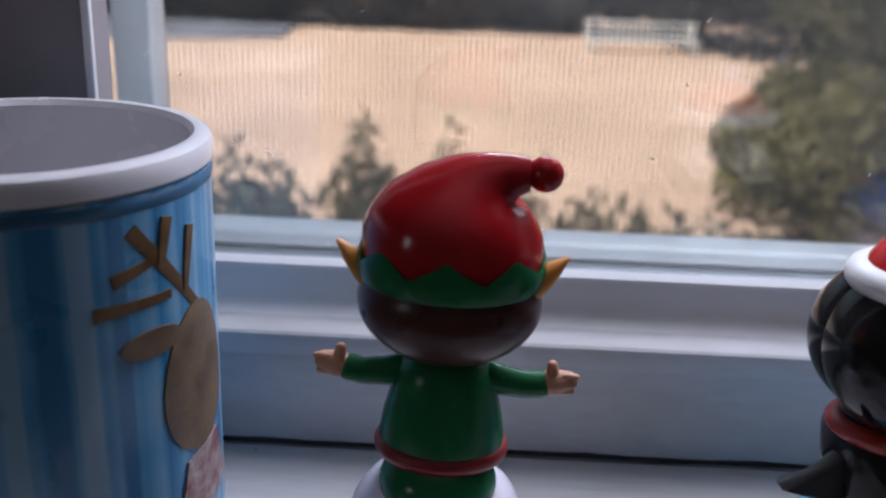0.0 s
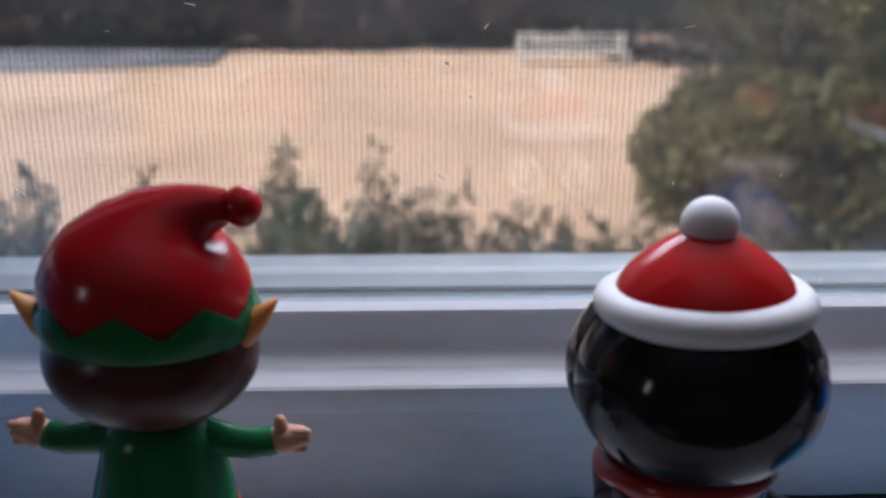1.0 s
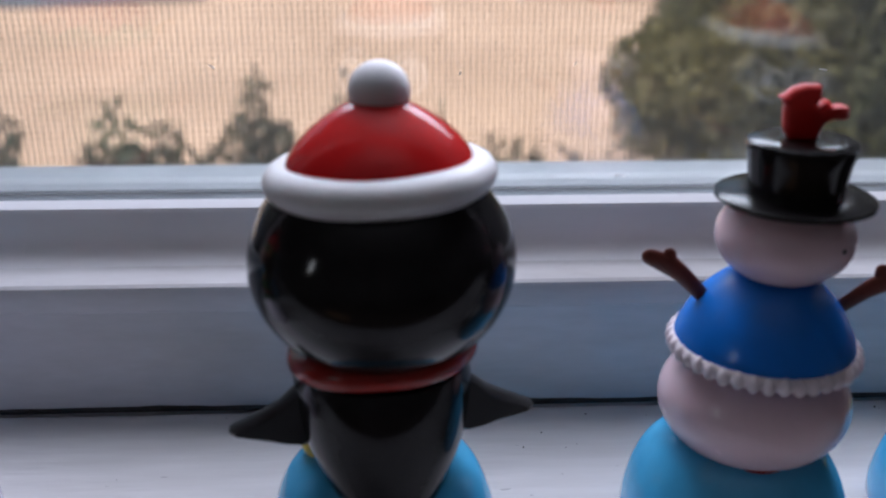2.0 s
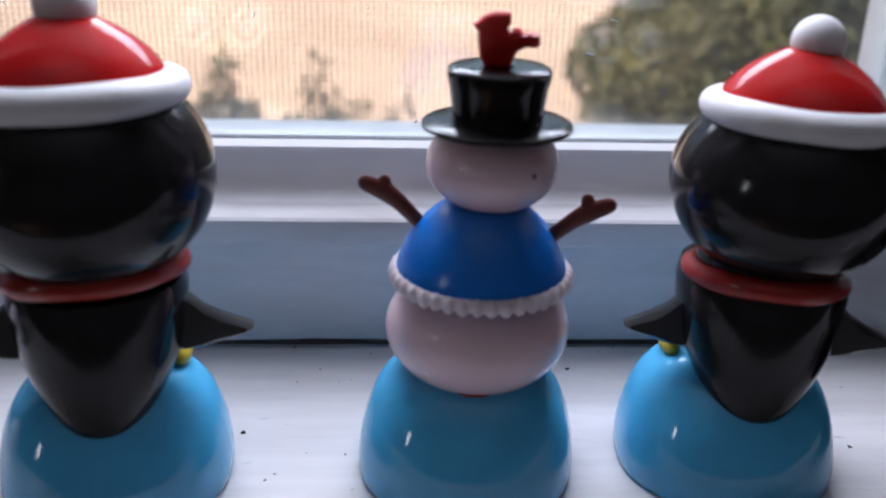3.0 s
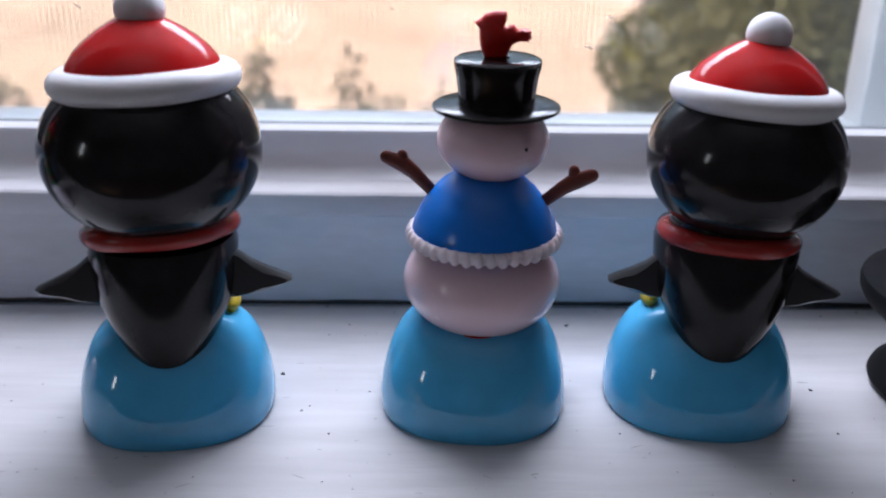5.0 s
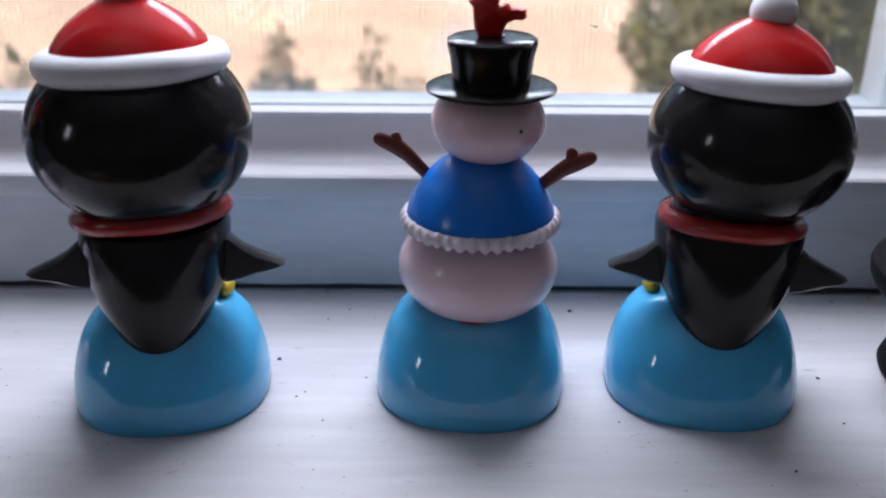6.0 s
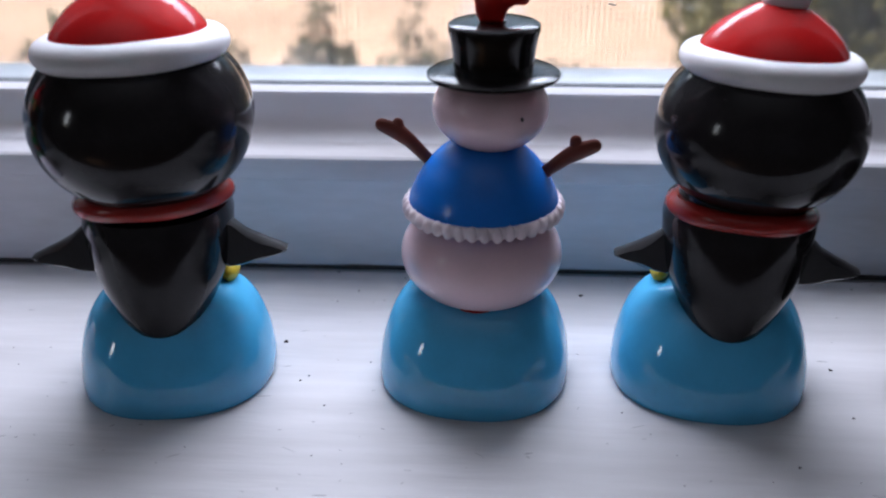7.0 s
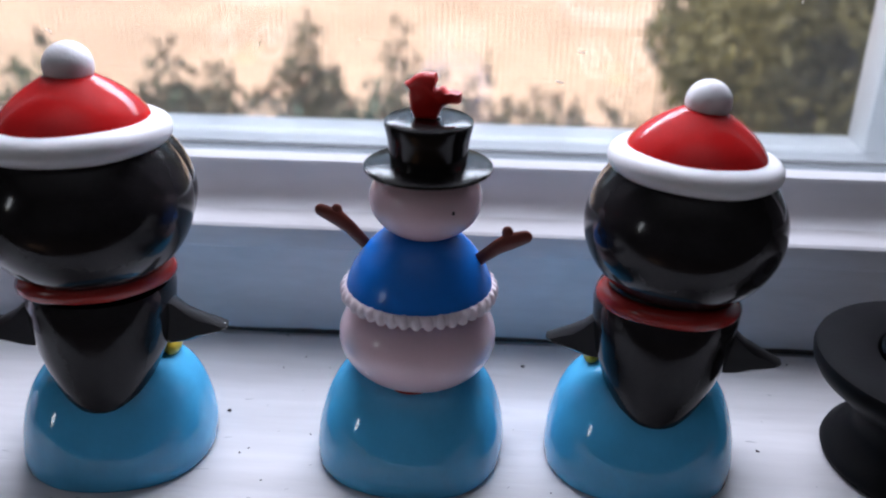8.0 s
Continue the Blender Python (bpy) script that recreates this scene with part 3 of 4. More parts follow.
def snowman(at):
    t = thing("snowman_toy", at, "pinkish white snowman toy with blue cape on blue base", "solar toy", "toys on the sill", rz=-7)
    bm = bmesh.new()
    toy_base(bm, 0.0252, 0.0246)
    part("base", bm, M["blue_base"], t, "glossy sky-blue plastic base")
    bm = bmesh.new()
    ellipsoid(bm, (0.0014, -0.0058, 0.0256), (0.0082, 0.0080, 0.0015), 28, 12)
    part("boots", bm, M["scarf"], t, "dull red boots below the body")
    bm = bmesh.new()
    ellipsoid(bm, (0.0014, 0.0, 0.0362), (0.0206, 0.0190, 0.0146), 48, 26)
    part("body", bm, M["snow"], t, "pearly pinkish white round body")
    bm = bmesh.new()
    revolve(bm, [(0.0188, 0.0496), (0.0188, 0.0508), (0.0182, 0.0532), (0.0168, 0.0562), (0.0151, 0.0590), (0.0131, 0.0615), (0.0108, 0.0637), (0.0084, 0.0653), (0.0056, 0.0662)], 48, (0.0018, 0.0, 0.0))
    cape = part("cape", bm, M["cape"], t, "cobalt blue dome-shaped cape")
    count = 40
    for i in range(count):
        a = 2 * math.pi * i / count
        if i == 0:
            bm = bmesh.new()
            ellipsoid(bm, (0, 0, 0), (0.0018, 0.0014, 0.0020), 12, 8)
            bead = part("bead", bm, M["beads"], cape)
        else:
            bead = new("bead", bead.data)
            bead.parent = cape
        bead.matrix_basis = pose(0.0018 + 0.0187 * math.cos(a), 0.0187 * math.sin(a), 0.0494 - 0.0001 * (i % 3), 0, 0, math.degrees(a))
    bm = bmesh.new()
    torus(bm, (0.0018, 0, 0.0496), 0.0182, 0.0015, flat=1.1)
    part("hem", bm, M["beads"], cape, "white beaded hem")
    bm = bmesh.new()
    ellipsoid(bm, (0.0032, 0, 0.0744), (0.0140, 0.0132, 0.0104), 44, 24)
    head = part("head", bm, M["snow"], t, "pearly pinkish white round head")
    bm = bmesh.new()
    ellipsoid(bm, (0.0118, -0.0104, 0.0751), (0.0004, 0.0004, 0.0005), 10, 8)
    part("speck", bm, M["dark_dot"], head, "tiny dark speck")
    for s in (-1, 1):
        bm = bmesh.new()
        ellipsoid(bm, (0.0032 + s * 0.0048, 0.0122, 0.0768), (0.0010, 0.0010, 0.0013), 12, 8)
        part("eye", bm, M["dark_dot"], head)
    bm = bmesh.new()
    ellipsoid(bm, (0.0032, 0.0138, 0.0748), (0.0020, 0.0034, 0.0018), 16, 10)
    part("nose", bm, M["orange"], head, "small orange nose")
    bm = bmesh.new()
    ellipsoid(bm, (0.0026, 0.0078, 0.0535), (0.0106, 0.0132, 0.0105), 40, 22)
    chest = part("chest", bm, M["snow"], t, "white chest in front of the cape")
    for z in (0.0600, 0.0525):
        bm = bmesh.new()
        ellipsoid(bm, (0.0026, 0.0186 if z > 0.056 else 0.0209, z), (0.0016, 0.0012, 0.0016), 14, 8)
        part("button", bm, M["red"], chest, "small red button")
    for s, root, mid, palm, tip, thumb in (
        (-1, (-0.0118, 0.0000, 0.0600), (-0.0166, 0.0000, 0.0648), (-0.0195, 0.0000, 0.0670), (-0.0236, 0.0000, 0.0686), (-0.0196, 0.0000, 0.0693)),
        (1, (0.0162, 0.0000, 0.0582), (0.0214, 0.0000, 0.0626), (0.0243, 0.0000, 0.0645), (0.0282, 0.0000, 0.0661), (0.0238, 0.0000, 0.0672)),
    ):
        bm = bmesh.new()
        tube(bm, [root, tuple(0.5 * a + 0.5 * b for a, b in zip(root, mid)), mid, palm, tip], [0.0016, 0.0017, 0.0019, 0.0023, 0.0018], squash=0.5)
        tube(bm, [palm, thumb], [0.0018, 0.0014], squash=0.5)
        part("arm", bm, M["twig"], t, "flat russet twig arm with a forked end")
    bm = bmesh.new()
    revolve(bm, [(0.0010, 0.0822), (0.0150, 0.0822), (0.0157, 0.0826), (0.0157, 0.0832), (0.0150, 0.0836), (0.0094, 0.0838), (0.0093, 0.0846), (0.0100, 0.0905), (0.0107, 0.0934), (0.0106, 0.0944), (0.0098, 0.0949), (0.0060, 0.0949), (0.0005, 0.0950)], 56, (0.0038, -0.0005, 0))
    hat = part("top_hat", bm, M["hat"], t, "glossy black top hat with wide brim")
    bm = bmesh.new()
    box(bm, 0.0010, 0.0066, -0.0014, 0.0004, 0.0948, 0.0953, 0.0002)
    part("slot", bm, M["dark_dot"], hat)
    bm = bmesh.new()
    outline = [(-0.0016, 0.0950), (-0.0026, 0.0972), (-0.0029, 0.0996), (-0.0030, 0.1018), (-0.0042, 0.1032), (-0.0030, 0.1038), (-0.0018, 0.1050), (0.0002, 0.1057), (0.0032, 0.1057), (0.0035, 0.1046), (0.0027, 0.1034), (0.0029, 0.1022), (0.0038, 0.1020), (0.0044, 0.1027), (0.0053, 0.1026), (0.0058, 0.1018), (0.0068, 0.1014), (0.0082, 0.1018), (0.0092, 0.1014), (0.0094, 0.0996), (0.0086, 0.0990), (0.0066, 0.0990), (0.0050, 0.0982), (0.0042, 0.0966), (0.0036, 0.0950)]
    slab(bm, [(x + 0.0022, z) for x, z in outline], -0.0026, 0.0012, 0.0009)
    part("bird_ornament", bm, M["bird"], t, "small scarlet bird on top of the hat", smooth=55)
    return t


snowman((-0.0022, -0.0602, 0.0))


def elf(at):
    """One mesh: a small festive doll on a snowy mound."""
    bm = bmesh.new()
    mats = [M[k] for k in ("elf_snow", "elf_green", "elf_belt", "elf_hair", "elf_red", "elf_skin", "elf_ear")]
    faces_from(bm, lambda: skin_rings(bm, [super_ring(0, 0, z, r, r * 0.97, 48, 2.3) for z, r in ((0, 0.0248), (0.0015, 0.0255), (0.008, 0.0252), (0.015, 0.0240), (0.021, 0.0218), (0.026, 0.0188), (0.0295, 0.0150), (0.0300, 0.0110), (0.020, 0.0100))]), 0)
    faces_from(bm, lambda: ellipsoid(bm, (0.0, -0.0035, 0.0310), (0.0146, 0.0142, 0.0108), 40, 20), 1)
    faces_from(bm, lambda: skin_rings(bm, [super_ring(0, 0, z, r, r * 0.85, 40) for z, r in ((0.0360, 0.0142), (0.0390, 0.0155), (0.0430, 0.0155), (0.0480, 0.0147), (0.0540, 0.0132), (0.0590, 0.0122), (0.0625, 0.0105), (0.0655, 0.0060))]), 1)
    faces_from(bm, lambda: torus(bm, (0, 0, 0), 0.0148, 0.0019, m=Matrix.Translation((0, 0, 0.0398)) @ Matrix.Diagonal((1, 0.87, 1, 1)), flat=1.2), 2)
    faces_from(bm, lambda: ellipsoid(bm, (0.0, -0.0010, 0.0785), (0.0218, 0.0195, 0.0150), 56, 28), 3)
    faces_from(bm, lambda: ellipsoid(bm, (0.0, 0.0030, 0.0785), (0.0200, 0.0172, 0.0140), 40, 20), 5)
    # zigzag brim
    def brim():
        n = 108
        low, mid, top, inner = [], [], [], []
        for i in range(n):
            a = 2 * math.pi * i / n
            k = (a / (2 * math.pi) * 8 + 0.5) % 1.0
            z = 0.0890 + 0.0048 * (1 - abs(2 * k - 1))
            zl = 0.0842
            ca, sa = math.cos(a), math.sin(a)
            low.append((0.0214 * ca, 0.0194 * sa - 0.001, zl))
            mid.append((0.0224 * ca, 0.0204 * sa - 0.001, zl + 0.004))
            rt = 0.0219 - max(0.0, z - 0.089) * 0.25
            top.append((rt * ca, rt * 0.93 * sa - 0.001, z))
            inner.append(((rt - 0.0022) * ca, (rt - 0.0022) * 0.93 * sa - 0.001, z - 0.0006))
        skin_rings(bm, [low, mid, top, inner])
    faces_from(bm, brim, 1)
    def hat():
        rings = []
        for x, z, r, tilt in ((0.0, 0.0860, 0.0207, 0), (0.0, 0.0915, 0.0211, 0), (-0.0003, 0.0958, 0.0207, 1), (-0.0002, 0.0998, 0.0189, 3), (0.0010, 0.1034, 0.0162, 8), (0.0036, 0.1060, 0.0127, 18), (0.0070, 0.1076, 0.0091, 36), (0.0102, 0.1087, 0.0063, 58), (0.0134, 0.1093, 0.0048, 76), (0.0164, 0.1097, 0.0038, 88)):
            m = Matrix.Translation((x, -0.001, z)) @ pose(0, 0, 0, 0, tilt, 0)
            rings.append([m @ Vector(p) for p in super_ring(0, 0, 0, r, r * 0.92, 44)])
        skin_rings(bm, rings)
        ellipsoid(bm, (0.0196, -0.001, 0.1100), (0.0042, 0.0042, 0.0041), 24, 16)
    faces_from(bm, hat, 4)
    for s in (-1, 1):
        def ear():
            rows = ((0.0188, 0.0838, 0.0050), (0.0210, 0.0852, 0.0052), (0.0232, 0.0870, 0.0043), (0.0252, 0.0892, 0.0028), (0.0265, 0.0912, 0.0009))
            rings = []
            for x, z, r in rows:
                rings.append([(s * (x + 0.5 * r * math.cos(t) * 0.6), 0.7 * r * math.sin(t) - 0.0035, z + r * math.cos(t)) for t in (2 * math.pi * j / 14 for j in range(14))])
            skin_rings(bm, rings)
        faces_from(bm, ear, 6)
        faces_from(bm, lambda: tube(bm, [(s * 0.0085, 0, 0.0590), (s * 0.0145, 0, 0.0578), (s * 0.0200, 0, 0.0572), (s * 0.0248, 0, 0.0578)], [0.0042, 0.0036, 0.0033, 0.0034]), 1)
        def hand():
            tube(bm, [(s * 0.0250, 0, 0.0580), (s * 0.0282, 0, 0.0586), (s * 0.0312, 0, 0.0592)], [0.0027, 0.0033, 0.0025])
            tube(bm, [(s * 0.0276, -0.0006, 0.0600), (s * 0.0272, -0.0006, 0.0632)], [0.0017, 0.0013])
            for k in range(3):
                tube(bm, [(s * 0.0302, -0.0010, 0.0606 - 0.0018 * k), (s * 0.0330 - s * 0.0004 * k, -0.0010, 0.0608 - 0.0019 * k)], [0.0010, 0.0009])
        faces_from(bm, hand, 5)
        faces_from(bm, lambda: tube(bm, [(s * 0.0085, 0.010, 0.0285), (s * 0.0125, 0.013, 0.0290), (s * 0.0150, 0.0140, 0.0310), (s * 0.0155, 0.0140, 0.0335)], [0.0042, 0.0036, 0.0024, 0.0008]), 1)
    for v in bm.verts:
        if abs(v.co.x) > 0.0225 and v.co.z < 0.07:
            v.co.x -= math.copysign(0.0016, v.co.x)
    ob = finish("elf_doll", bm, mats, smooth=50)
    ob.matrix_basis = pose(*at, 0, 1.0, -3)
    return tagged(ob, "elf doll in green with pointed red hat on white mound", "doll", "toys on the sill")


elf((-0.1952, -0.0625, 0.0))


# ---- printed mug ----
def mug(at, r=0.045, h=0.112):
    t = thing("mug", at, "blue striped mug with brown printed antlers and white rim", "mug")
    bm = bmesh.new()
    revolve(bm, [(r * 0.90, 0.0), (r * 0.965, 0.0012), (r * 0.985, 0.004), (r, 0.010), (r, h * 0.5), (r, h - 0.0070), (r - 0.003, h - 0.0070), (r - 0.003, 0.006), (0.001, 0.006)], 96)
    part("sleeve", bm, M["mug_blue"], t, "blue watercolour striped outside")
    bm = bmesh.new()
    revolve(bm, [(r - 0.0042, 0.0062), (r - 0.0042, h - 0.004), (r - 0.0048, h - 0.0016), (r - 0.0036, h - 0.0002), (r - 0.0015, h), (r + 0.0002, h - 0.0010), (r + 0.0009, h - 0.0030), (r + 0.0006, h - 0.0060), (r - 0.0008, h - 0.0071), (r - 0.0032, h - 0.0074)], 96, cap_start=True, cap_end=False)
    part("rim", bm, M["mug_white"], t, "thick rounded white rim and inside")
    bm = bmesh.new()
    torus(bm, (0, 0, h - 0.0092), r - 0.0004, 0.0008, 96, 8, flat=2.4)
    part("band", bm, M["print_navy"], t, "darker blue band below the rim")

    def decal(name, outline, mat, proud=0.0003, label=""):
        """An outline in arc length and height, laid on the curved side."""
        b = bmesh.new()
        def at_side(u, z, rad):
            a = u / r - math.pi / 2
            return (rad * math.cos(a), rad * math.sin(a), z)
        steps = []
        for (u0, z0), (u1, z1) in zip(outline, outline[1:] + outline[:1]):
            for k in range(3):
                steps.append((u0 + (u1 - u0) * k / 3, z0 + (z1 - z0) * k / 3))
        cu, cz = sum(s[0] for s in steps) / len(steps), sum(s[1] for s in steps) / len(steps)
        layers = []
        for f in (0.0, 0.5, 1.0):
            layers.append([b.verts.new(at_side(cu + (u - cu) * f, cz + (z - cz) * f, r + proud)) for u, z in steps] if f else [b.verts.new(at_side(cu, cz, r + proud))])
        n = len(steps)
        for i in range(n):
            b.faces.new((layers[0][0], layers[1][i], layers[1][(i + 1) % n]))
            b.faces.new((layers[1][i], layers[2][i], layers[2][(i + 1) % n], layers[1][(i + 1) % n]))
        under = [b.verts.new(at_side(u, z, r - 0.0005)) for u, z in steps]
        for i in range(n):
            b.faces.new((layers[2][i], under[i], under[(i + 1) % n], layers[2][(i + 1) % n]))
        return part(name, b, mat, t, label)

    def stroke(u0, z0, u1, z1, w0, w1, mat="print_brown", proud=0.0003):
        du, dz = u1 - u0, z1 - z0
        d = math.hypot(du, dz)
        nu, nz = -dz / d, du / d
        decal("antler", [(u0 + nu * w0, z0 + nz * w0), (u1 + nu * w1, z1 + nz * w1), (u1 - nu * w1, z1 - nz * w1), (u0 - nu * w0, z0 - nz * w0)], M[mat], proud, "brown printed antler branch")

    U = 0.0555
    stroke(U + 0.006, 0.0745, U - 0.0135, 0.0975, 0.0012, 0.0018, proud=0.0003)
    stroke(U - 0.0035, 0.0805, U - 0.0230, 0.0805, 0.0010, 0.0016, proud=0.0005)
    stroke(U - 0.0085, 0.0895, U - 0.0185, 0.0870, 0.0009, 0.0016, proud=0.0005)
    stroke(U - 0.0060, 0.0880, U - 0.0035, 0.0985, 0.0010, 0.0016, proud=0.0005)
    stroke(U + 0.0015, 0.0795, U + 0.0045, 0.0945, 0.0008, 0.0014, proud=0.0005)
    decal("printed_oval", [(U + 0.006 + 0.0135 * math.cos(a) * (1 - 0.15 * math.sin(a)), 0.0560 + 0.0195 * math.sin(a)) for a in (2 * math.pi * k / 20 for k in range(20))], M["print_tan"], 0.0004, "tan printed oval patch")
    decal("printed_leaf", [(U - 0.0095 + 0.0085 * math.cos(a), 0.0705 + 0.0034 * math.sin(a)) for a in (2 * math.pi * k / 14 for k in range(14))], M["print_tan"], 0.0007, "tan printed oval patch")
    decal("printed_patch", [(U - 0.0010, 0.0350), (U + 0.014, 0.0375), (U + 0.02, 0.020), (U - 0.006, 0.016)], M["print_red"], 0.0006, "red printed patch")
    return t


mug((-0.298, -0.055, 0.0))


# ---- black pedestal holder ----
def holder(at):
    t = thing("pedestal_holder", at, "matt black round pedestal holder with a glass cup", "candle holder")
    bm = bmesh.new()
    revolve(bm, [(0.0240, 0.0000), (0.0265, 0.0007), (0.0272, 0.0024), (0.0266, 0.0041), (0.0238, 0.0060), (0.0205, 0.0083), (0.0195, 0.0111), (0.0200, 0.0150), (0.0212, 0.0178), (0.0235, 0.0202), (0.0270, 0.0221), (0.0291, 0.0241), (0.0320, 0.0265), (0.0335, 0.0292), (0.0338, 0.0316), (0.0333, 0.0330), (0.0321, 0.0335), (0.0185, 0.0335), (0.0178, 0.0330), (0.0174, 0.0237), (0.0010, 0.0237)], 72)
    part("stand", bm, M["matt_black"], t, "matt black waisted stand with flat round top")
    bm = bmesh.new()
    revolve(bm, [(0.0150, 0.0239), (0.0168, 0.0242), (0.0170, 0.0341), (0.0164, 0.0345), (0.0160, 0.0341), (0.0158, 0.0251), (0.0010, 0.0250)], 48)
    part("cup", bm, M["cup_glass"], t, "small clear glass cup")
    return t


holder((0.1392, -0.058, 0.0))


# ---- specks on the sill and flecks on the glass ----
def specks():
    b = bmesh.new()
    r = random.Random(11)
    known = [(-0.0568, -0.0488, 0.0009), (-0.0490, -0.0682, 0.0005), (0.0300, -0.0176, 0.0009), (0.0945, -0.0566, 0.0007), (0.0935, -0.0784, 0.0005), (0.0745, -0.0986, 0.0006), (-0.126, -0.098, 0.0006), (-0.047, -0.066, 0.0004)]
    for _ in range(46):
        known.append((r.uniform(-0.16, 0.125), r.uniform(-0.125, -0.006), r.choice((0.00018, 0.00025, 0.0003, 0.0004))))
    for _ in range(26):
        known.append((r.uniform(-0.32, 0.2), r.uniform(-0.010, -0.004), r.choice((0.0002, 0.0003, 0.0005))))
    for x, y, s in known:
        n = 6
        a0 = r.uniform(0, 6)
        k, q = r.uniform(0.5, 1.0), r.uniform(0, 3.1)
        def ring(z, f):
            out = []
            for i in range(n):
                a = a0 + 2 * math.pi * i / n
                rad = s * f * (0.75 + 0.4 * math.sin(3 * a + x * 900))
                u, w = rad * math.cos(a), rad * k * math.sin(a)
                out.append((x + u * math.cos(q) - w * math.sin(q), y + u * math.sin(q) + w * math.cos(q), z))
            return out
        skin_rings(b, [ring(-0.0001, 1.0), ring(s * 0.35, 0.9), ring(s * 0.6, 0.4)])
    return tagged(finish("sill_debris", b, M["debris"]), "dark crumbs and dirt specks on the sill", "debris", kind="stuff")


def scratches():
    """Shallow dents and scuffs in the paint, slightly darker than it."""
    b = bmesh.new()
    r = random.Random(17)
    for _ in range(150):
        x, y, a = r.uniform(-0.16, 0.13), -0.012 - 0.125 * r.random() ** 0.6, r.gauss(0.05, 0.45)
        ln, w = r.choice((0.0003, 0.0004, 0.0006, 0.0009, 0.0016)) * r.uniform(0.7, 1.3), r.uniform(0.00006, 0.00022)
        c, q = math.cos(a), math.sin(a)
        pts = [(x + u * c - v * q, y + u * q + v * c) for u, v in ((-ln, 0), (-ln * 0.3, -w), (ln, -w * 0.4), (ln * 0.7, w * 0.5), (-ln * 0.4, w))]
        skin_rings(b, [[(px, py, -0.0002) for px, py in pts], [(px, py, 0.00006) for px, py in pts]])
    return tagged(finish("sill_scuffs", b, M["scuff"]), "fine grey scuff marks in the sill paint", "scuffs", kind="stuff")


scratches()
bm = bmesh.new()
ellipsoid(bm, (0, 0, 0.0003), (0.0011, 0.0003, 0.0004), 12, 8)
crumb = finish("crumb", bm, M["crumb"])
crumb.matrix_basis = pose(-0.1285, -0.0905, 0, 0, 0, 25)
tagged(crumb, "tiny orange-red crumb on the sill", "crumb")


specks()


def flecks():
    b = bmesh.new()
    r = random.Random(5)
    for _ in range(34):
        x, z = r.uniform(-0.30, 0.20), r.uniform(0.058, 0.17)
        a, ln, w = r.uniform(0, 3.14), r.uniform(0.0004, 0.0016), r.uniform(0.00015, 0.0003)
        c, s = math.cos(a), math.sin(a)
        pts = [(x + u * c - v * s, z + u * s + v * c) for u, v in ((-ln, -w), (ln, -w * 0.6), (ln, w * 0.6), (-ln * 0.9, w))]
        skin_rings(b, [[(px, 0.0301, pz) for px, pz in pts], [(px, 0.02985, pz) for px, pz in pts]])
    return tagged(finish("glass_flecks", b, M["fleck"]), "tiny white paint flecks stuck to the glass", "flecks", kind="stuff")


flecks()

# ---- outside ----
ZG = -1.5
bm = bmesh.new()
gx = [-400, -150, -60] + [-30 + i for i in range(61)] + [60, 150, 400]
gy = [0.17 + 0.5 * i for i in range(8)] + [4 + i for i in range(40)] + [60, 100, 200, 500]
grid = [[bm.verts.new((x, y, ZG + (0.05 * noise.noise((x * 0.35, y * 0.35, 0)) if abs(x) < 30 and y < 40 else 0))) for x in gx] for y in gy]
for r0, r1 in zip(grid, grid[1:]):
    for i in range(len(gx) - 1):
        bm.faces.new((r0[i], r0[i + 1], r1[i + 1], r1[i]))
tagged(finish("ground", bm, M["grass"]), "sunlit lawn of pale dormant grass", "lawn", kind="structure")
bm = bmesh.new()
skin_rings(bm, [[(-30, 9.0, ZG - 0.05), (-4.9, 12.9, ZG - 0.05), (-3.0, 13.9, ZG - 0.05), (-3.1, 15.6, ZG - 0.05), (-30, 16.0, ZG - 0.05)], [(-30, 9.0, ZG + 0.05), (-4.9, 12.9, ZG + 0.05), (-3.0, 13.9, ZG + 0.05), (-3.1, 15.6, ZG + 0.05), (-30, 16.0, ZG + 0.05)]])
tagged(finish("road", bm, M["road"], smooth=0), "grey-blue asphalt drive beyond the lawn", "road", kind="structure")


def leaf_cloud(name, spots, mat, parent, size, count, seed, up=0.0):
    """Many small leaves in clumps: spots are centre and radii."""
    r = random.Random(seed)
    verts, faces = [], []
    total = sum(s[3] * s[4] * s[5] for s in spots) ** 1.0
    for cx, cy, cz, rx, ry, rz in spots:
        n = max(20, int(count * (rx * ry * rz) / total))
        for _ in range(n):
            while True:
                v = Vector((r.uniform(-1, 1), r.uniform(-1, 1), r.uniform(-1, 1)))
                if v.length < 1 and r.random() < 0.25 + v.length:
                    break
            c = Vector((cx + v.x * rx, cy + v.y * ry, cz + v.z * rz))
            d = Vector((r.gauss(0, 1), r.gauss(0, 1), r.gauss(0, 1) + up)).normalized()
            e = d.cross(Vector((r.gauss(0, 1), r.gauss(0, 1), r.gauss(0, 1)))).normalized()
            ln, w = size * r.uniform(0.6, 1.5), size * r.uniform(0.22, 0.45)
            k = len(verts)
            verts.extend([c - d * ln * 0.5, c + e * w * 0.5, c + d * ln * 0.5, c - e * w * 0.5])
            faces.append((k, k + 1, k + 2, k + 3))
    me = bpy.data.meshes.new(name)
    me.from_pydata([tuple(v) for v in verts], [], faces)
    me.materials.append(mat)
    ob = new(name, me)
    ob.parent = parent
    return ob


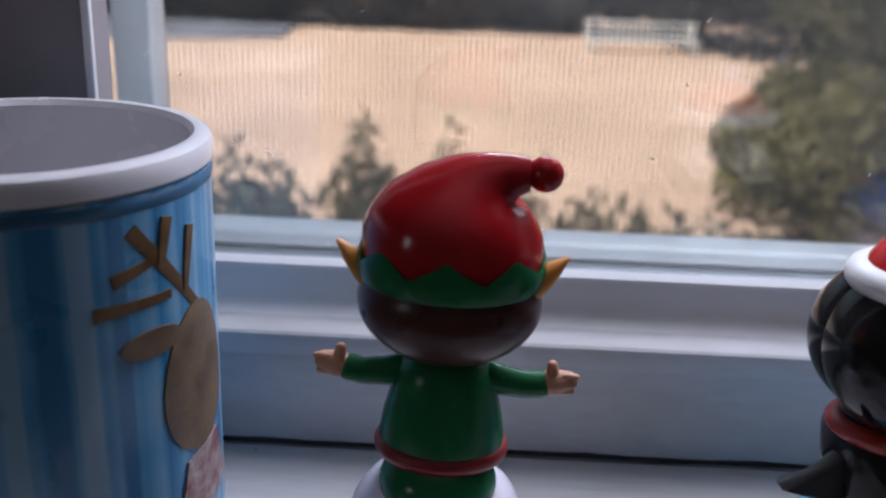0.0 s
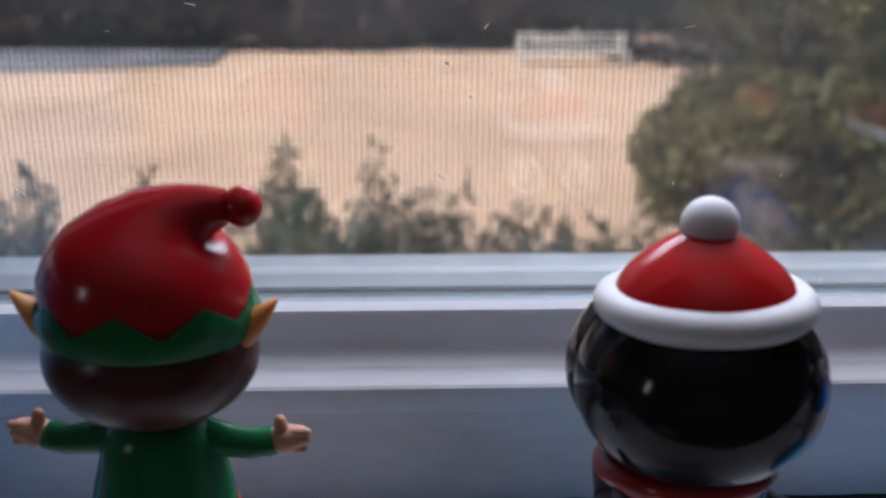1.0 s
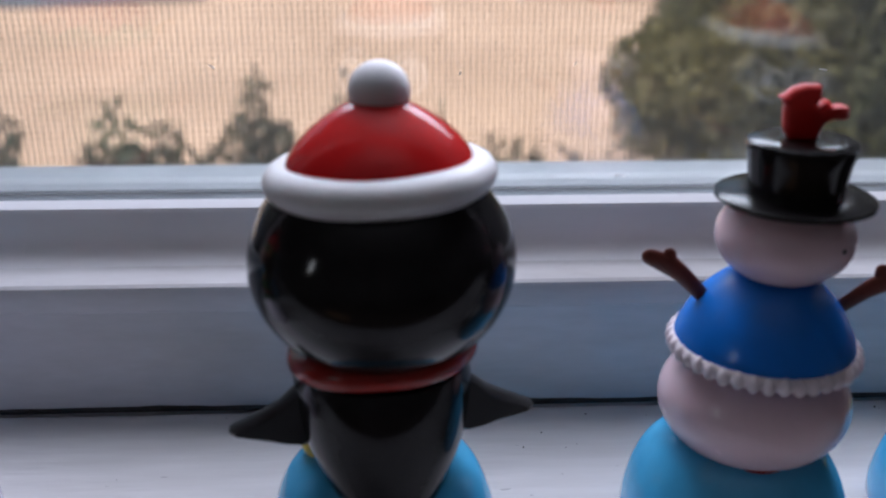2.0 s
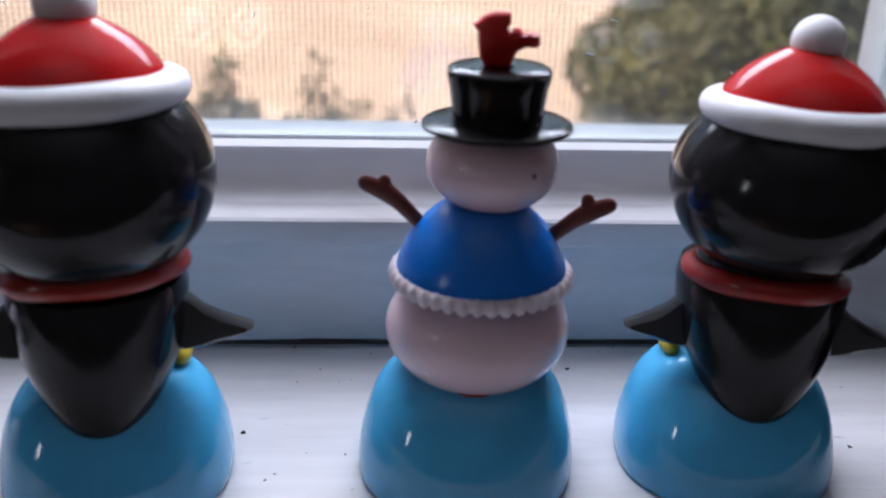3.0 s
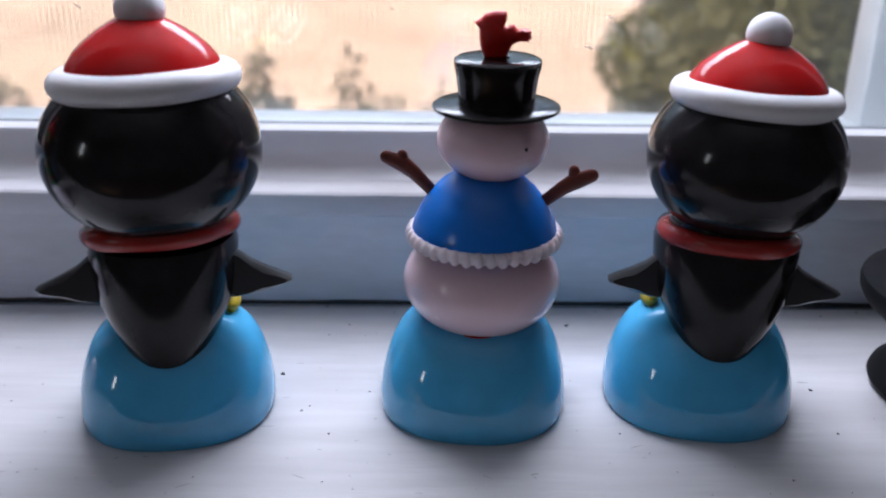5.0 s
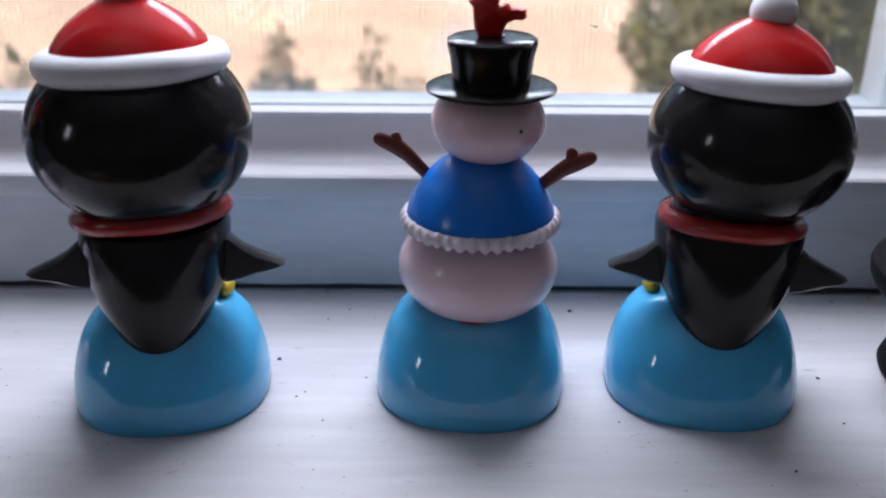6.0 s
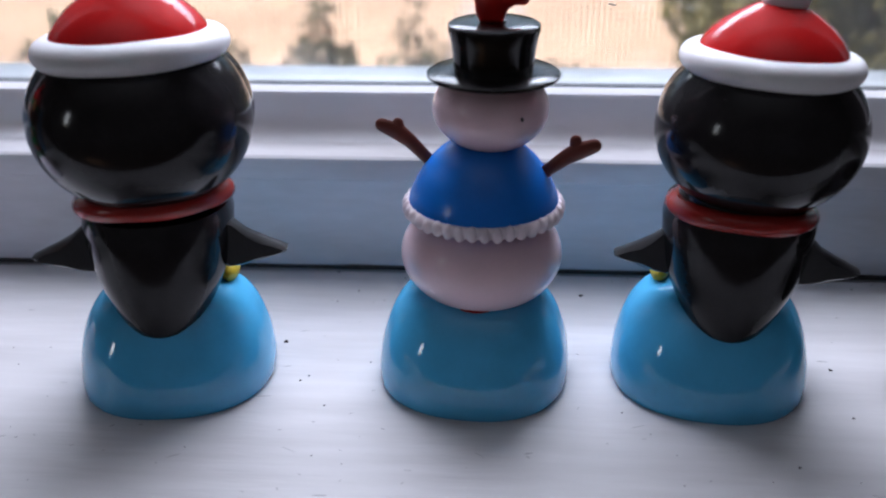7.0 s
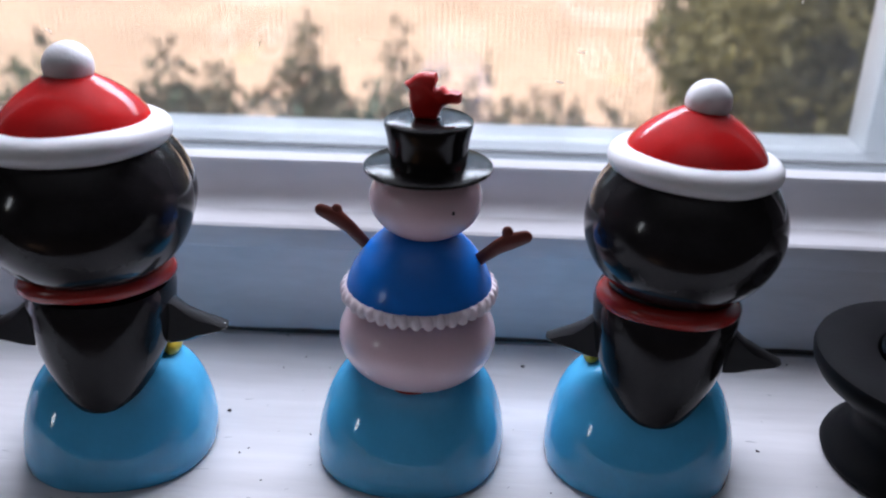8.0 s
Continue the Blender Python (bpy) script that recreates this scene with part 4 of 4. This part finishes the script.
def shrub(at, height, spread, mat, seed, leaves=900, name="shrub", label="grey-green leafy shrub below the window", size=0.045):
    r = random.Random(seed)
    t = thing(name, at, label, "shrub", "shrubs outside")
    bm = bmesh.new()
    spots = []
    for k in range(9):
        a = r.uniform(0, 6.28)
        reach = spread * r.uniform(0.2, 0.9)
        h = height * r.uniform(0.7, 1.02)
        p = [(0.02 * math.cos(a), 0.02 * math.sin(a), -0.03)]
        for j in (0.35, 0.7, 1.0):
            p.append((reach * j * math.cos(a) + r.uniform(-0.02, 0.02), reach * j * math.sin(a) * 0.7, h * j))
        tube(bm, p, [0.012, 0.009, 0.006, 0.002], 7)
        for j in (0.45, 0.62, 0.78, 0.90, 0.99):
            spots.append((reach * j * math.cos(a), reach * j * math.sin(a) * 0.7, h * j, spread * 0.75 * (1.22 - j), spread * 0.6 * (1.22 - j), height * 0.10))
    part("stems", bm, M["bark"], t)
    leaf_cloud("crown", spots, mat, t, size, leaves, seed, up=1.2)
    return t


placing = random.Random(21)
for i in range(30):
    x = -1.45 + i * 0.072 + placing.uniform(-0.04, 0.04)
    y = 1.80 + placing.uniform(-0.22, 0.28)
    h = 1.06 + 0.05 * math.sin(i * 1.1) + placing.uniform(-0.07, 0.06) - (0.08 if i > 20 else 0)
    teal = i in (0, 1, 3, 4, 6, 12, 13, 15)
    shrub((x, y, ZG), h - (0.08 if teal else 0), 0.30, M["leaf_teal"] if teal else M["leaf_shrub"], 100 + i, 7600)


def tree(name, at, height, spots, mat, trunk_r, leaves, seed, label, size=0.07):
    r = random.Random(seed)
    t = thing(name, at, label, "tree")
    bm = bmesh.new()
    pts = [(0, 0, -0.1)] + [(0.06 * math.sin(k * 1.3), 0.05 * math.cos(k), height * k / 5) for k in range(1, 6)]
    tube(bm, pts, [trunk_r * 1.3, trunk_r, trunk_r * 0.85, trunk_r * 0.65, trunk_r * 0.4, trunk_r * 0.12], 10)
    trunk = part("trunk", bm, M["bark"], t)
    bm = bmesh.new()
    for cx, cy, cz, rx, ry, rz in spots:
        z0 = max(0.1, cz * 0.8)
        tube(bm, [(0, 0, z0), (cx * 0.5, cy * 0.5, (z0 + cz) / 2), (cx, cy, cz)], [trunk_r * 0.35, trunk_r * 0.2, trunk_r * 0.06], 6)
    part("limbs", bm, M["bark"], t)
    leaf_cloud("crown", spots, mat, t, size, leaves, seed)
    return t


# broad evergreen at the edge of the lawn
r = random.Random(8)
spots = []
for k in range(210):
    z = r.uniform(0.1, 2.5)
    reach = 0.76 * (1 - z / 2.9) ** 0.85
    a = r.uniform(0, 6.28)
    q = reach * math.sqrt(r.uniform(0.15, 1.0))
    s = r.uniform(0.09, 0.17)
    spots.append((q * math.cos(a), q * math.sin(a), z, s, s, s * 0.8))
tree("evergreen_tree", (0.92, 1.66, ZG), 2.6, spots, M["leaf_olive"], 0.05, 190000, 3, "broad olive-green evergreen tree close to the window", 0.034)
spots = []
for k in range(80):
    z = r.uniform(0.1, 3.8)
    reach = 1.6 * (1 - z / 5.5)
    a = r.uniform(0, 6.28)
    q = reach * math.sqrt(r.uniform(0.1, 1.0))
    s = r.uniform(0.25, 0.42)
    spots.append((q * math.cos(a), q * math.sin(a), z, s, s, s * 0.8))
tree("evergreen_tree", (4.0, 5.6, ZG), 4.2, spots, M["leaf_dark"], 0.11, 46000, 4, "dark evergreen tree behind the lawn", 0.09)

# brush and woods that close the lawn
def wood_belt(name, line, depth, height, mat, count, size, seed, label, low=0.0):
    rr = random.Random(seed)
    t = thing(name, (0, 0, ZG), label, "woods", kind="stuff")
    spots = []
    for (xa, ya), (xb, yb) in zip(line, line[1:]):
        n = max(2, int(math.hypot(xb - xa, yb - ya) / 0.7))
        for i in range(n):
            k = (i + rr.random()) / n
            for _ in range(6):
                s = rr.uniform(0.35, 0.75)
                spots.append((xa + (xb - xa) * k + rr.uniform(-0.4, 0.4), ya + (yb - ya) * k + rr.uniform(0, depth), low + rr.uniform(0.15, height), s, s, s * 0.7))
    leaf_cloud("crown", spots, mat, t, size, count, seed)
    return t


wood_belt("brush_belt", [(-26, 16.4), (-12, 16.2), (-3.6, 16.0), (-2.4, 16.0), (-1.2, 15.8), (1.2, 16.2), (3.4, 16.4)], 1.6, 1.1, M["leaf_brown"], 70000, 0.26, 31, "belt of dry brown brush behind the lawn")
wood_belt("wood_belt", [(-34, 12), (-14, 19), (-5, 21.5), (2, 22.5), (9, 21), (22, 14)], 4.0, 5.0, M["leaf_dark"], 42000, 0.42, 32, "dark woods behind the lawn")
wood_belt("thicket", [(2.9, 15.6), (3.8, 13.6), (5.2, 14.5), (8, 13), (14, 8)], 2.0, 1.7, M["leaf_dark"], 22000, 0.22, 33, "dark thicket at the side of the lawn")


def bench(at, rz):
    t = thing("garden_bench", at, "white slatted garden bench at the end of the lawn", "bench", rz=rz)
    for z in (0.20, 0.30, 0.40):
        b = bmesh.new()
        box(b, -0.85, 0.85, -0.02 + z * 0.1, 0.01 + z * 0.1, z, z + 0.055, 0.006)
        part("back_slat", b, M["white_wood"], t)
    for y in (-0.30, -0.20, -0.10):
        b = bmesh.new()
        box(b, -0.85, 0.85, y, y + 0.07, 0.17, 0.195, 0.006)
        part("seat_slat", b, M["white_wood"], t)
    for x in (-0.78, 0.78):
        for y in (-0.28, 0.0):
            b = bmesh.new()
            box(b, x - 0.03, x + 0.03, y - 0.03, y + 0.03, -0.02, 0.17 if y < 0 else 0.47, 0.006)
            part("leg", b, M["white_wood"], t)
    return t


bench((2.40, 14.0, ZG), 4)
